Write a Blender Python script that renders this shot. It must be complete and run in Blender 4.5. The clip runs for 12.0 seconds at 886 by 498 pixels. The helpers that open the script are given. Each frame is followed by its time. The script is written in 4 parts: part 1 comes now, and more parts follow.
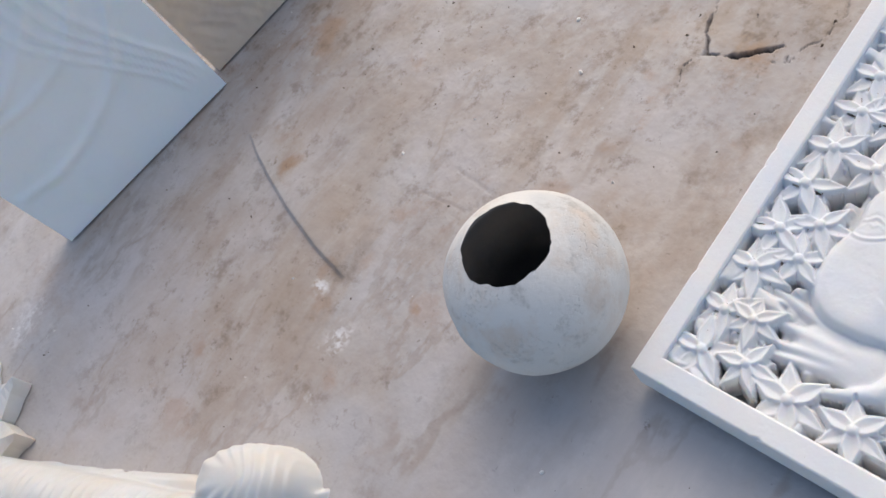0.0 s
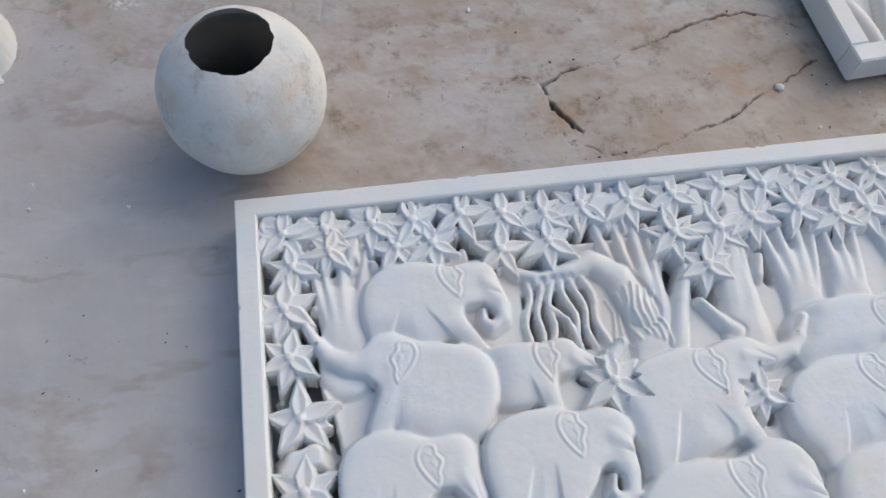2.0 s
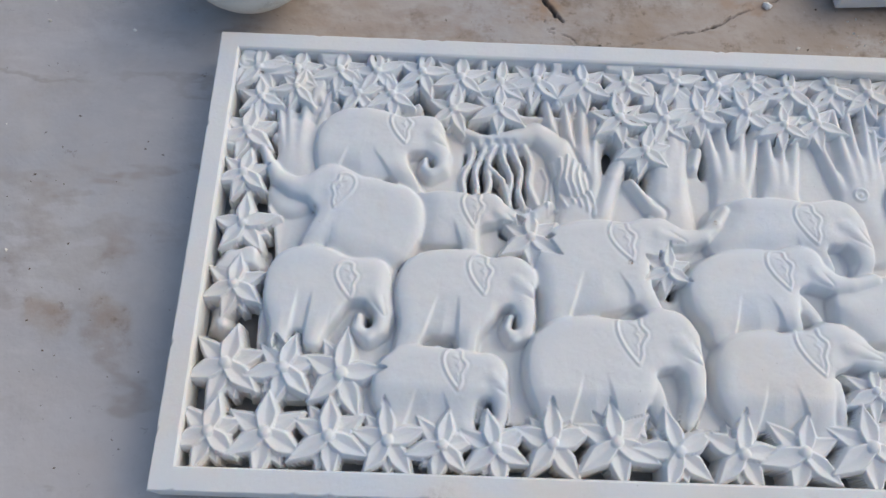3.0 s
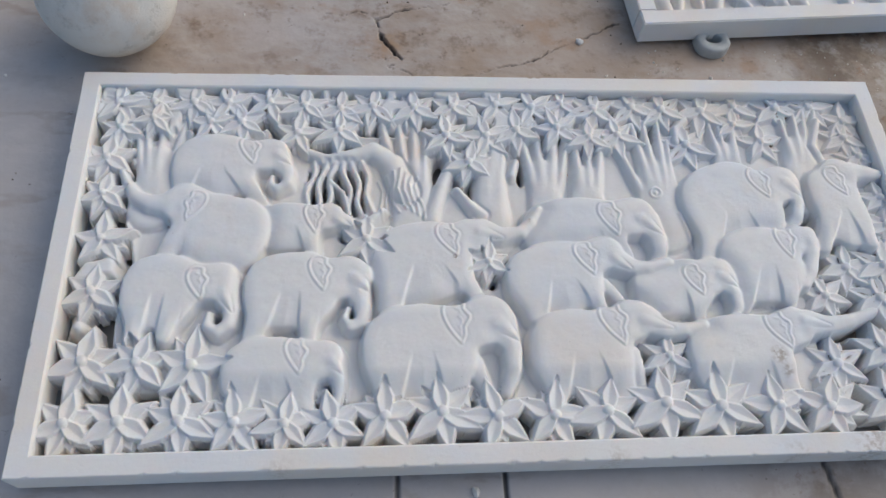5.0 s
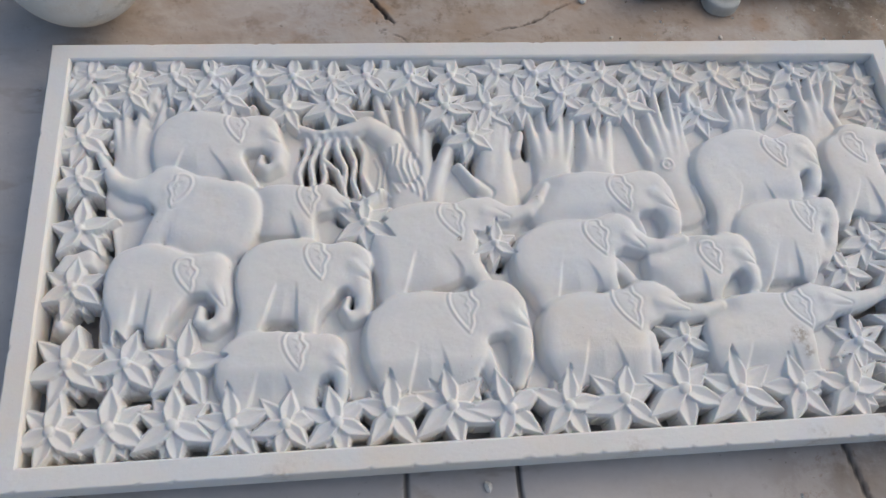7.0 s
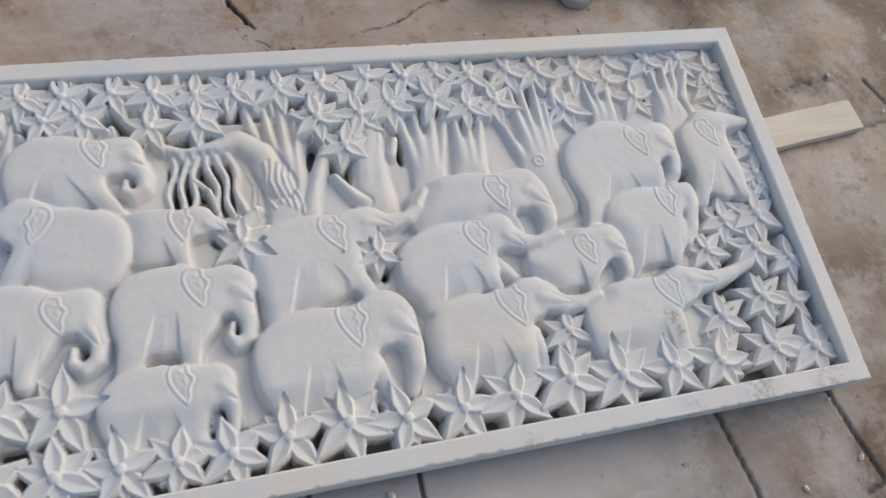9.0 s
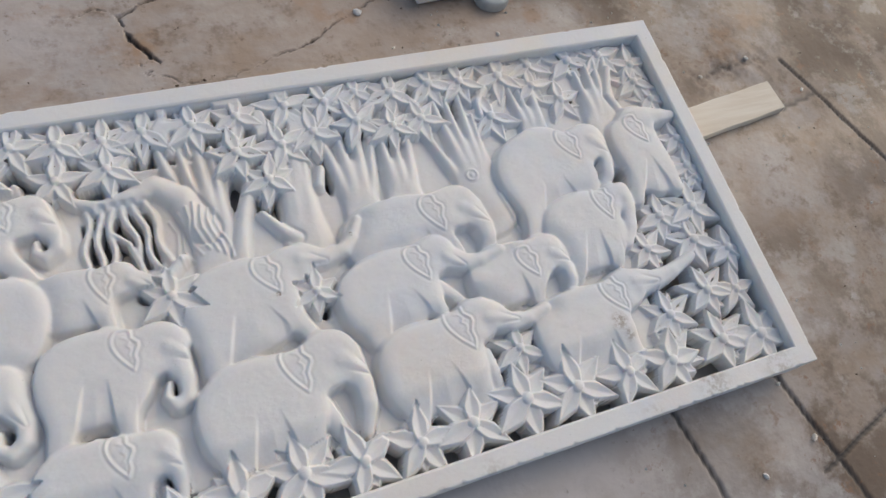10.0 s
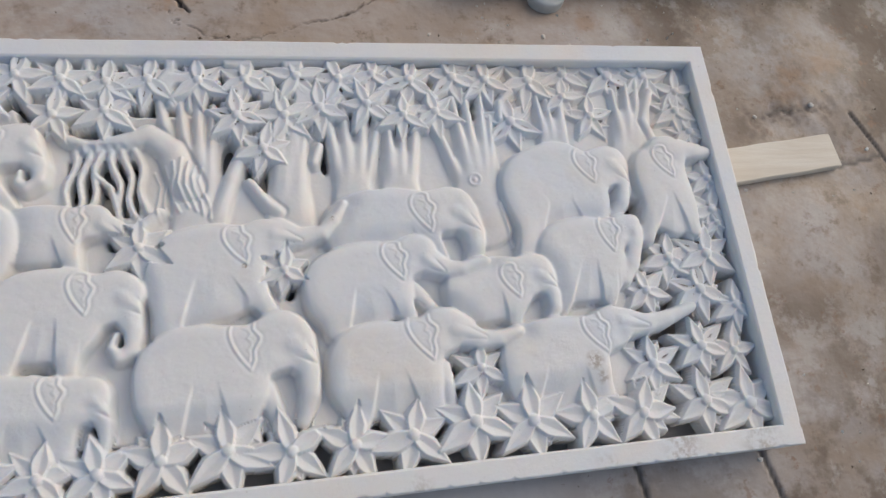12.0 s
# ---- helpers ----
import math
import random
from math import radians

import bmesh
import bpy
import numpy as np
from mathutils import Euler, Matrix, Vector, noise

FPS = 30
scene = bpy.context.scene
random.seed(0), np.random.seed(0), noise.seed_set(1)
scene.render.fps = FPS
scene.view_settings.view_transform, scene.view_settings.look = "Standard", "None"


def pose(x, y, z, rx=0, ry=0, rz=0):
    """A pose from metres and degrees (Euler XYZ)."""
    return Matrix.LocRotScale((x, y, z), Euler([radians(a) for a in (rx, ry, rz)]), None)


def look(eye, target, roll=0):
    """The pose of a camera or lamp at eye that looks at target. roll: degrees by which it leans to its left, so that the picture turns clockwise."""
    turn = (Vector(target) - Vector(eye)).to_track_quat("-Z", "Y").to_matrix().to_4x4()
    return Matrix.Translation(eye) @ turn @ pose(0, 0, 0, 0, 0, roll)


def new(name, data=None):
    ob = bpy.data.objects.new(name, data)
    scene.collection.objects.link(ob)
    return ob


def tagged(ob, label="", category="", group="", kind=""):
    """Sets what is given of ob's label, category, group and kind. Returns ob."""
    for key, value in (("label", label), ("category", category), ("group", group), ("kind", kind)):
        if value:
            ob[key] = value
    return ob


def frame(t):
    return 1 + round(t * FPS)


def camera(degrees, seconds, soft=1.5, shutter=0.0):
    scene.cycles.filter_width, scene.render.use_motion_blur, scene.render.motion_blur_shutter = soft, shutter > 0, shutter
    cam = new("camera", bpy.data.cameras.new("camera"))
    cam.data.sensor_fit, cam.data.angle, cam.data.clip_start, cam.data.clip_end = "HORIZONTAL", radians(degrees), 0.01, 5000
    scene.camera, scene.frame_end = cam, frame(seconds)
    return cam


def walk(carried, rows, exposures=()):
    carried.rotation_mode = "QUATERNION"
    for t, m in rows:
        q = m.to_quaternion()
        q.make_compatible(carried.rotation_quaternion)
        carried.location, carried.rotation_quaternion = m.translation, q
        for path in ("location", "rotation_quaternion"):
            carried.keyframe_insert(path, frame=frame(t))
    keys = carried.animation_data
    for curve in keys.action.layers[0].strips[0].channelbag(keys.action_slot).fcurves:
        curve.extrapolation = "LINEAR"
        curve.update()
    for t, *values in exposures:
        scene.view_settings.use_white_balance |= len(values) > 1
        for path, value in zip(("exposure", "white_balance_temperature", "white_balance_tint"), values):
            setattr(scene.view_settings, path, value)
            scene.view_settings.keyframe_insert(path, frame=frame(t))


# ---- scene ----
cam = camera(58.5, 12.0, 1.6)
# seconds, eye, target, roll
PATH = [
    (0, (-0.139, 0.269, 0.838), (0.164, 1.473, -0.73), -42.7),
    (0.2, (-0.136, 0.301, 0.853), (0.166, 1.383, -0.803), -37.7),
    (0.5, (-0.095, 0.271, 0.848), (0.176, 1.318, -0.835), -26.9),
    (0.7, (-0.057, 0.241, 0.856), (0.118, 1.281, -0.843), -22.1),
    (1, (0.02, 0.177, 0.878), (0.252, 1.12, -0.871), -8.8),
    (1.2, (0.077, 0.13, 0.884), (0.259, 1.101, -0.856), -7.5),
    (1.5, (0.109, 0.097, 0.891), (0.211, 1.04, -0.87), -4.4),
    (1.8, (0.123, 0.092, 0.892), (0.35, 0.993, -0.88), 5.9),
    (2, (0.133, 0.085, 0.889), (0.359, 0.949, -0.901), 7.0),
    (2.5, (0.19, 0.019, 0.889), (0.317, 0.833, -0.933), 8.7),
    (2.7, (0.236, -0.025, 0.9), (0.284, 0.739, -0.947), 5.7),
    (4.3, (0.343, -0.168, 0.966), (0.386, 0.693, -0.839), 3.4),
    (4.5, (0.375, -0.193, 0.974), (0.401, 0.723, -0.803), 1.8),
    (5, (0.397, -0.208, 0.989), (0.601, 0.726, -0.767), 10.6),
    (5.5, (0.392, -0.224, 0.984), (0.659, 0.737, -0.75), 12.5),
    (6, (0.401, -0.223, 0.985), (0.642, 0.733, -0.755), 10.2),
    (6.5, (0.388, -0.193, 0.96), (0.658, 0.698, -0.81), 12.9),
    (6.7, (0.38, -0.157, 0.953), (0.609, 0.662, -0.857), 12.4),
    (8.5, (0.369, -0.111, 0.968), (0.902, 0.653, -0.802), 26.9),
    (9, (0.368, -0.095, 0.97), (0.92, 0.608, -0.819), 28.1),
    (9.5, (0.381, -0.062, 0.956), (1.03, 0.579, -0.824), 30.6),
    (10, (0.382, -0.039, 0.96), (1.079, 0.592, -0.805), 31.0),
    (10.5, (0.392, -0.016, 0.959), (1.171, 0.503, -0.808), 35.3),
    (11, (0.416, -0.008, 0.951), (1.135, 0.491, -0.847), 35.2),
    (11.5, (0.471, -0.015, 0.958), (1.147, 0.539, -0.841), 36.1),
    (12, (0.518, -0.028, 0.965), (1.011, 0.604, -0.868), 32.8),
]
# the camera's own exposure and white balance drift on the way
walk(cam, [(t, look(eye, target, roll)) for t, eye, target, roll in PATH], [(0.0, 0.39, 6650, 8), (1.0, 0.19, 6450, 6), (2.5, 0.04, 6350, 5), (5.5, -0.07, 6650, 6), (9.5, -0.11, 6950, 7), (12.0, -0.07, 6900, 7)])

# ---- light: soft evening sky, low broad warm sun from behind the panel's far right corner ----
SUN_AZ, SUN_EL = 27.0, 42.0
world = bpy.data.worlds.new("sky")
scene.world = world
world.use_nodes = True
wn = world.node_tree
sky = wn.nodes.new("ShaderNodeTexSky")
sky.sky_type = "NISHITA"
sky.sun_disc = False
sky.sun_elevation = radians(SUN_EL)
sky.sun_rotation = radians(90 - SUN_AZ)
sky.dust_density = 3.0
wn.nodes["Background"].inputs["Strength"].default_value = 0.155
wn.links.new(sky.outputs[0], wn.nodes["Background"].inputs["Color"])
sun_data = bpy.data.lights.new("sun", "SUN")
sun_data.energy, sun_data.angle, sun_data.color = 0.62, radians(80), (1.0, 0.88, 0.78)
sun = new("sun", sun_data)
sun.matrix_world = look((3 * math.cos(radians(SUN_AZ)), 3 * math.sin(radians(SUN_AZ)), 3 * math.tan(radians(SUN_EL))), (0, 0, 0))


# ---- materials ----
class Nodes:
    """A small node-material builder."""

    def __init__(self, name, rough=0.6):
        self.mat = bpy.data.materials.new(name)
        self.mat.use_nodes = True
        self.t = self.mat.node_tree
        self.bsdf = self.t.nodes["Principled BSDF"]
        self.bsdf.inputs["Roughness"].default_value = rough
        self.geo = self.t.nodes.new("ShaderNodeNewGeometry")

    def link(self, a, b):
        self.t.links.new(a, b)

    def noise(self, scale, detail=4, stretch=None, rough=0.55, offset=0.0, turn=0.0):
        vec = self.geo.outputs["Position"]
        m = self.t.nodes.new("ShaderNodeMapping")
        m.inputs["Scale"].default_value = stretch or (1, 1, 1)
        m.inputs["Location"].default_value = (offset, offset * 1.7, offset * 0.3)
        m.inputs["Rotation"].default_value = (0, 0, radians(turn))
        self.link(vec, m.inputs["Vector"])
        n = self.t.nodes.new("ShaderNodeTexNoise")
        n.inputs["Scale"].default_value, n.inputs["Detail"].default_value = scale, detail
        n.inputs["Roughness"].default_value = rough
        self.link(m.outputs[0], n.inputs["Vector"])
        return n.outputs["Fac"]

    def ramp(self, fac, a, b, lo=0.0, hi=1.0):
        r = self.t.nodes.new("ShaderNodeMapRange")
        r.interpolation_type = "SMOOTHSTEP"
        for key, v in (("From Min", a), ("From Max", b), ("To Min", lo), ("To Max", hi)):
            r.inputs[key].default_value = v
        self.link(fac, r.inputs["Value"])
        return r.outputs["Result"]

    def math(self, op, a, b):
        n = self.t.nodes.new("ShaderNodeMath")
        n.operation = op
        for s, v in zip(n.inputs, (a, b)):
            if isinstance(v, (int, float)):
                s.default_value = v
            else:
                self.link(v, s)
        return n.outputs[0]

    def mix(self, fac, a, b):
        n = self.t.nodes.new("ShaderNodeMix")
        n.data_type = "RGBA"
        for s, v in ((n.inputs["Factor"], fac), (n.inputs["A"], a), (n.inputs["B"], b)):
            if isinstance(v, (int, float)):
                s.default_value = v
            elif isinstance(v, tuple):
                s.default_value = (*v, 1)
            else:
                self.link(v, s)
        return n.outputs["Result"]

    def attr(self, name):
        n = self.t.nodes.new("ShaderNodeAttribute")
        n.attribute_name = name
        return n.outputs["Fac"]

    def done(self, colour, height=None, depth=0.001, rough=None):
        self.link(colour, self.bsdf.inputs["Base Color"])
        if rough is not None:
            self.link(rough, self.bsdf.inputs["Roughness"])
        if height is not None:
            b = self.t.nodes.new("ShaderNodeBump")
            b.inputs["Strength"].default_value, b.inputs["Distance"].default_value = 1.0, depth
            self.link(height, b.inputs["Height"])
            self.link(b.outputs[0], self.bsdf.inputs["Normal"])
        return self.mat


def make_marble(name, base, cool, warm, speck=0.5):
    n = Nodes(name, 0.55)
    c = n.mix(n.ramp(n.noise(9, 5), 0.42, 0.7), base, cool)
    c = n.mix(n.ramp(n.noise(6, 5, offset=4.0), 0.48, 0.70, 0, 0.8), c, warm)
    c = n.mix(n.ramp(n.noise(45, 6, rough=0.7, offset=2.0), 0.6, 0.8, 0, 0.3), c, tuple(v * 0.8 for v in base))
    c = n.mix(n.ramp(n.noise(210, 2, offset=7.0), 0.74, 0.8, 0, speck), c, (0.25, 0.23, 0.2))
    grime = n.math("MULTIPLY", n.attr("grime"), n.ramp(n.noise(120, 5, rough=0.7, offset=9.0), 0.42, 0.6))
    c = n.mix(grime, c, (0.27, 0.21, 0.15))
    h = n.math("ADD", n.noise(190, 5, rough=0.7), n.math("MULTIPLY", n.noise(40, 3), 1.0))
    n.bsdf.inputs["Subsurface Weight"].default_value = 0.4
    n.bsdf.inputs["Subsurface Radius"].default_value = (1.0, 0.72, 0.5)
    n.bsdf.inputs["Subsurface Scale"].default_value = 0.008
    return n.done(c, h, 0.0004, n.ramp(n.noise(30, 3, offset=1.0), 0.3, 0.7, 0.5, 0.72))


MARBLE = make_marble("white_marble", (0.70, 0.695, 0.685), (0.655, 0.675, 0.70), (0.72, 0.665, 0.60))
BLUE_MARBLE = make_marble("pale_blue_marble", (0.84, 0.86, 0.87), (0.79, 0.83, 0.85), (0.84, 0.84, 0.83), 0.2)
CREAM_MARBLE = make_marble("cream_marble", (0.62, 0.615, 0.595), (0.59, 0.60, 0.605), (0.61, 0.56, 0.49))
BEIGE_STONE = make_marble("beige_sandstone", (0.66, 0.54, 0.43), (0.58, 0.48, 0.40), (0.70, 0.56, 0.42))


def make_floor():
    n = Nodes("worn_stone_floor", 0.5)
    dirt, crack, joint = n.attr("dirt"), n.attr("crack"), n.attr("joint")
    c = n.mix(n.ramp(n.noise(2.6, 7, rough=0.6, offset=3.0), 0.35, 0.66), (0.49, 0.46, 0.45), (0.40, 0.395, 0.405))
    c = n.mix(n.ramp(n.noise(9, 6, rough=0.65, offset=15.0), 0.45, 0.7, 0, 0.5), c, (0.43, 0.385, 0.345))
    # soft veins that run across the slabs
    v = n.noise(4.2, 8, (0.30, 1.0, 1.0), 0.66, 9.0, -35)
    c = n.mix(n.math("MULTIPLY", n.ramp(v, 0.5, 0.62, 0, 0.7), n.ramp(dirt, 0.05, 0.4, 0.15, 1.0)), c, (0.37, 0.30, 0.245))
    c = n.mix(n.ramp(n.noise(7, 7, (0.35, 1.0, 1.0), 0.65, 5.0, -35), 0.54, 0.68, 0, 0.55), c, (0.57, 0.54, 0.52))
    # thin wandering veins
    for scale, shift, amount in ((2.2, 41.0, 0.55), (4.5, 52.0, 0.45)):
        line = n.math("ABSOLUTE", n.math("SUBTRACT", n.noise(scale, 6, (0.45, 1.0, 1.0), 0.6, shift, -35), 0.5), 0.0)
        c = n.mix(n.math("MULTIPLY", n.ramp(line, 0.022, 0.002, 0, amount), n.ramp(n.noise(5, 3, offset=shift), 0.42, 0.6)), c, (0.30, 0.245, 0.205))
    # pale worn patches
    c = n.mix(n.ramp(n.noise(3.4, 6, rough=0.6, offset=61.0), 0.52, 0.66, 0, 0.5), c, (0.53, 0.515, 0.50))
    # brown stains
    s = n.math("MULTIPLY", dirt, n.ramp(n.noise(6.5, 8, rough=0.68, offset=1.0), 0.38, 0.62, 0.3, 1.0))
    c = n.mix(n.math("MULTIPLY", s, 0.8), c, (0.31, 0.225, 0.155))
    c = n.mix(n.math("MULTIPLY", dirt, n.ramp(n.noise(15, 7, (0.45, 1.0, 1.0), 0.7, 27.0, -40), 0.56, 0.70, 0, 0.5)), c, (0.27, 0.185, 0.115))
    c = n.mix(n.math("MULTIPLY", dirt, n.ramp(n.noise(9, 6, rough=0.62, offset=71.0), 0.56, 0.68, 0, 0.65)), c, (0.33, 0.19, 0.10))
    s2 = n.math("MULTIPLY", dirt, n.ramp(n.noise(19, 7, rough=0.72, offset=6.0), 0.52, 0.68))
    c = n.mix(n.math("MULTIPLY", s2, 0.85), c, (0.17, 0.12, 0.08))
    c = n.mix(n.ramp(n.noise(34, 6, rough=0.75, offset=8.0), 0.64, 0.72, 0, 0.6), c, (0.17, 0.135, 0.11))
    c = n.mix(n.ramp(n.noise(22, 6, rough=0.7, offset=12.0), 0.66, 0.76, 0, 0.6), c, (0.56, 0.545, 0.53))
    c = n.mix(n.ramp(n.noise(130, 3, offset=2.0), 0.72, 0.77, 0, 0.8), c, (0.11, 0.085, 0.07))
    c = n.mix(n.math("MULTIPLY", n.attr("damp"), n.ramp(n.noise(8, 7, rough=0.68, offset=21.0), 0.43, 0.55, 0.48, 1.0)), c, (0.125, 0.088, 0.062))
    c = n.mix(n.math("MULTIPLY", n.attr("damp"), n.ramp(n.noise(11, 7, rough=0.72, offset=31.0), 0.54, 0.62, 0, 0.5)), c, (0.40, 0.385, 0.36))
    c = n.mix(n.math("MULTIPLY", n.attr("damp"), n.ramp(n.noise(26, 7, rough=0.78, offset=35.0), 0.57, 0.63, 0, 0.85)), c, (0.19, 0.105, 0.06))
    c = n.mix(n.math("MULTIPLY", dirt, n.ramp(n.noise(48, 6, rough=0.72, offset=17.0), 0.58, 0.68, 0, 0.7)), c, (0.15, 0.10, 0.065))
    c = n.mix(n.math("MULTIPLY", n.attr("scuff"), n.ramp(n.noise(60, 5, rough=0.7, offset=1.5), 0.45, 0.6)), c, (0.66, 0.65, 0.64))
    c = n.mix(n.math("MULTIPLY", crack, n.ramp(n.noise(110, 4, rough=0.7, offset=3.0), 0.36, 0.52, 0.35, 1.0)), c, (0.03, 0.025, 0.022))
    c = n.mix(joint, c, (0.035, 0.032, 0.03))
    h = n.math("ADD", n.noise(60, 5, rough=0.55), n.math("MULTIPLY", n.noise(11, 6, offset=3.0), 4.0))
    return n.done(c, h, 0.0009, n.ramp(n.noise(7, 4), 0.3, 0.7, 0.42, 0.68))


FLOOR = make_floor()


def make_pot():
    n = Nodes("dusty_clay_stone", 0.85)
    c = n.mix(n.ramp(n.noise(9, 5), 0.4, 0.65), (0.66, 0.63, 0.59), (0.56, 0.56, 0.55))
    c = n.mix(n.ramp(n.noise(14, 6, rough=0.65, offset=3.0), 0.45, 0.68, 0, 0.65), c, (0.57, 0.45, 0.355))
    c = n.mix(n.ramp(n.noise(24, 7, rough=0.72, offset=5.0), 0.53, 0.68, 0, 0.55), c, (0.31, 0.285, 0.255))
    c = n.mix(n.ramp(n.noise(60, 4, offset=8.0), 0.7, 0.76), c, (0.78, 0.77, 0.75))
    h = n.math("ADD", n.noise(150, 5, rough=0.6), n.math("MULTIPLY", n.ramp(n.noise(260, 2, offset=4.0), 0.66, 0.56, 0, 1), n.ramp(n.noise(10, 2, offset=6.0), 0.5, 0.62)))
    return n.done(c, h, 0.0008)


def make_plain(name, a, b, scale, rough=0.7, stretch=None, depth=0.0008):
    n = Nodes(name, rough)
    c = n.mix(n.ramp(n.noise(scale, 5, stretch), 0.35, 0.68), a, b)
    return n.done(c, n.noise(scale * 3, 5, stretch), depth)


POT = make_pot()


def make_pot_inside():
    n = Nodes("shaded_pot_inside", 0.95)
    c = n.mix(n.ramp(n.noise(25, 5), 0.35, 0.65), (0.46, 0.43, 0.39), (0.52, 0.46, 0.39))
    # shade of the hollow, painted in: near black low down, clay towards the mouth
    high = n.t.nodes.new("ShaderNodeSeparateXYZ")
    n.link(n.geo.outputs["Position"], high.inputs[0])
    shade_height = n.math("ADD", high.outputs[2], n.math("MULTIPLY", n.noise(14, 5, offset=3.0), 0.05))
    return n.done(n.mix(n.ramp(shade_height, 0.145, 0.06), c, (0.04, 0.04, 0.045)), n.noise(90, 4), 0.0008)


POT_INSIDE = make_pot_inside()
PLANK = make_plain("pale_sawn_wood", (0.74, 0.68, 0.58), (0.66, 0.58, 0.47), 6, 0.75, (1, 9, 1))
GREY_METAL = make_plain("grey_cast_metal", (0.46, 0.48, 0.47), (0.36, 0.38, 0.38), 30, 0.6)
GRIT = make_plain("stone_grit", (0.76, 0.74, 0.70), (0.58, 0.53, 0.46), 60, 0.8)
DARK_GRIT = make_plain("dark_grit", (0.10, 0.075, 0.055), (0.16, 0.11, 0.08), 60, 0.9)


# ---- mesh helpers ----
def part(name, bm, material, parent=None, label="", smooth=False):
    me = bpy.data.meshes.new(name)
    bm.normal_update()
    bm.to_mesh(me)
    bm.free()
    me.materials.append(material)
    if smooth:
        me.shade_smooth()
    ob = new(name, me)
    ob.parent = parent
    return tagged(ob, label)


def grid_part(name, xs, ys, zz, faces, material, parent=None, normals=True, attrs=None, label=""):
    """A mesh object of the chosen cells of a height grid (zz[row, column])."""
    r, c = np.nonzero(faces)
    nx = len(xs)
    quad = np.stack([r * nx + c, r * nx + c + 1, (r + 1) * nx + c + 1, (r + 1) * nx + c], 1)
    used, inv = np.unique(quad, return_inverse=True)
    quad = inv.reshape(-1, 4)
    rr, cc = used // nx, used % nx
    co = np.stack([xs[cc], ys[rr], zz[rr, cc]], 1)
    me = bpy.data.meshes.new(name)
    me.vertices.add(len(co))
    me.vertices.foreach_set("co", co.astype(np.float32).ravel())
    me.loops.add(quad.size)
    me.loops.foreach_set("vertex_index", quad.ravel().astype(np.int32))
    me.polygons.add(len(quad))
    me.polygons.foreach_set("loop_start", np.arange(0, quad.size, 4, dtype=np.int32))
    me.update(calc_edges=True)
    me.shade_smooth()
    for key, values in (attrs or {}).items():
        a = me.attributes.new(key, "FLOAT", "POINT")
        a.data.foreach_set("value", values[rr, cc].astype(np.float32))
    if normals:
        gy, gx = np.gradient(zz, ys, xs)
        nn = np.stack([-gx, -gy, np.ones_like(zz)], -1)
        nn /= np.linalg.norm(nn, axis=-1, keepdims=True)
        me.normals_split_custom_set_from_vertices(nn[rr, cc].astype(np.float32).tolist())
    me.materials.append(material)
    ob = new(name, me)
    ob.parent = parent
    return tagged(ob, label)


def smoothstep(a, b, v):
    u = np.clip((v - a) / (b - a), 0, 1)
    return u * u * (3 - 2 * u)


def wave(x, y, scale, seed, octaves=4):
    """Smooth value noise on arrays, about -1 to 1."""
    rng = np.random.RandomState(seed)
    out, amp = np.zeros_like(x), 1.0
    for _ in range(octaves):
        g = rng.uniform(-1, 1, (64, 64))
        u, v = x / scale + 17.3, y / scale + 9.1
        i, j = np.floor(u).astype(int), np.floor(v).astype(int)
        fu, fv = u - i, v - j
        fu, fv = fu * fu * (3 - 2 * fu), fv * fv * (3 - 2 * fv)
        i, j, i1, j1 = i % 64, j % 64, (i + 1) % 64, (j + 1) % 64
        out += amp * ((g[i, j] * (1 - fu) + g[i1, j] * fu) * (1 - fv) + (g[i, j1] * (1 - fu) + g[i1, j1] * fu) * fv)
        amp, scale = amp * 0.5, scale * 0.5
    return out / 1.9


def d_segment(x, y, ax, ay, bx, by, ra, rb):
    """Signed distance to a tapered bar."""
    dx, dy = bx - ax, by - ay
    h = np.clip(((x - ax) * dx + (y - ay) * dy) / (dx * dx + dy * dy + 1e-12), 0, 1)
    return np.hypot(x - ax - h * dx, y - ay - h * dy) - (ra + (rb - ra) * h)


def d_line(x, y, pts):
    d = np.full_like(x, 1e3)
    for (ax, ay), (bx, by) in zip(pts, pts[1:]):
        d = np.minimum(d, d_segment(x, y, ax, ay, bx, by, 0, 0))
    return d


# ---- floor: worn stone, cracked, in large slabs ----
FX = np.concatenate([np.arange(-0.80, -0.10, 0.006), np.arange(-0.10, 0.40, 0.0028), np.arange(0.40, 0.88, 0.0019), np.arange(0.88, 0.90, 0.0028), np.arange(0.90, 1.68, 0.0034), np.arange(1.68, 1.95, 0.007)])
FY = np.concatenate([np.arange(-0.45, -0.30, 0.007), np.arange(-0.30, 0.05, 0.0032), np.arange(0.05, 0.59, 0.006), np.arange(0.59, 0.88, 0.0019), np.arange(0.88, 1.04, 0.006), np.arange(1.04, 1.46, 0.0032), np.arange(1.46, 2.45, 0.007)])
floor_x, floor_y = np.meshgrid(FX, FY)
# marks on the floor are drawn on a slightly bent sheet
gx = 0.003 + 1.0453 * floor_x + 0.0003 * floor_y - 0.1529 * floor_x * floor_y - 0.0421 * floor_x ** 2 + 0.0067 * floor_y ** 2 + 0.0758 * floor_x ** 2 * floor_y + 0.1047 * floor_x * floor_y ** 2
gy = 0.0091 - 0.0247 * floor_x + 0.9214 * floor_y + 0.122 * floor_x * floor_y + 0.0113 * floor_x ** 2 + 0.081 * floor_y ** 2 - 0.0495 * floor_x ** 2 * floor_y - 0.0817 * floor_x * floor_y ** 2
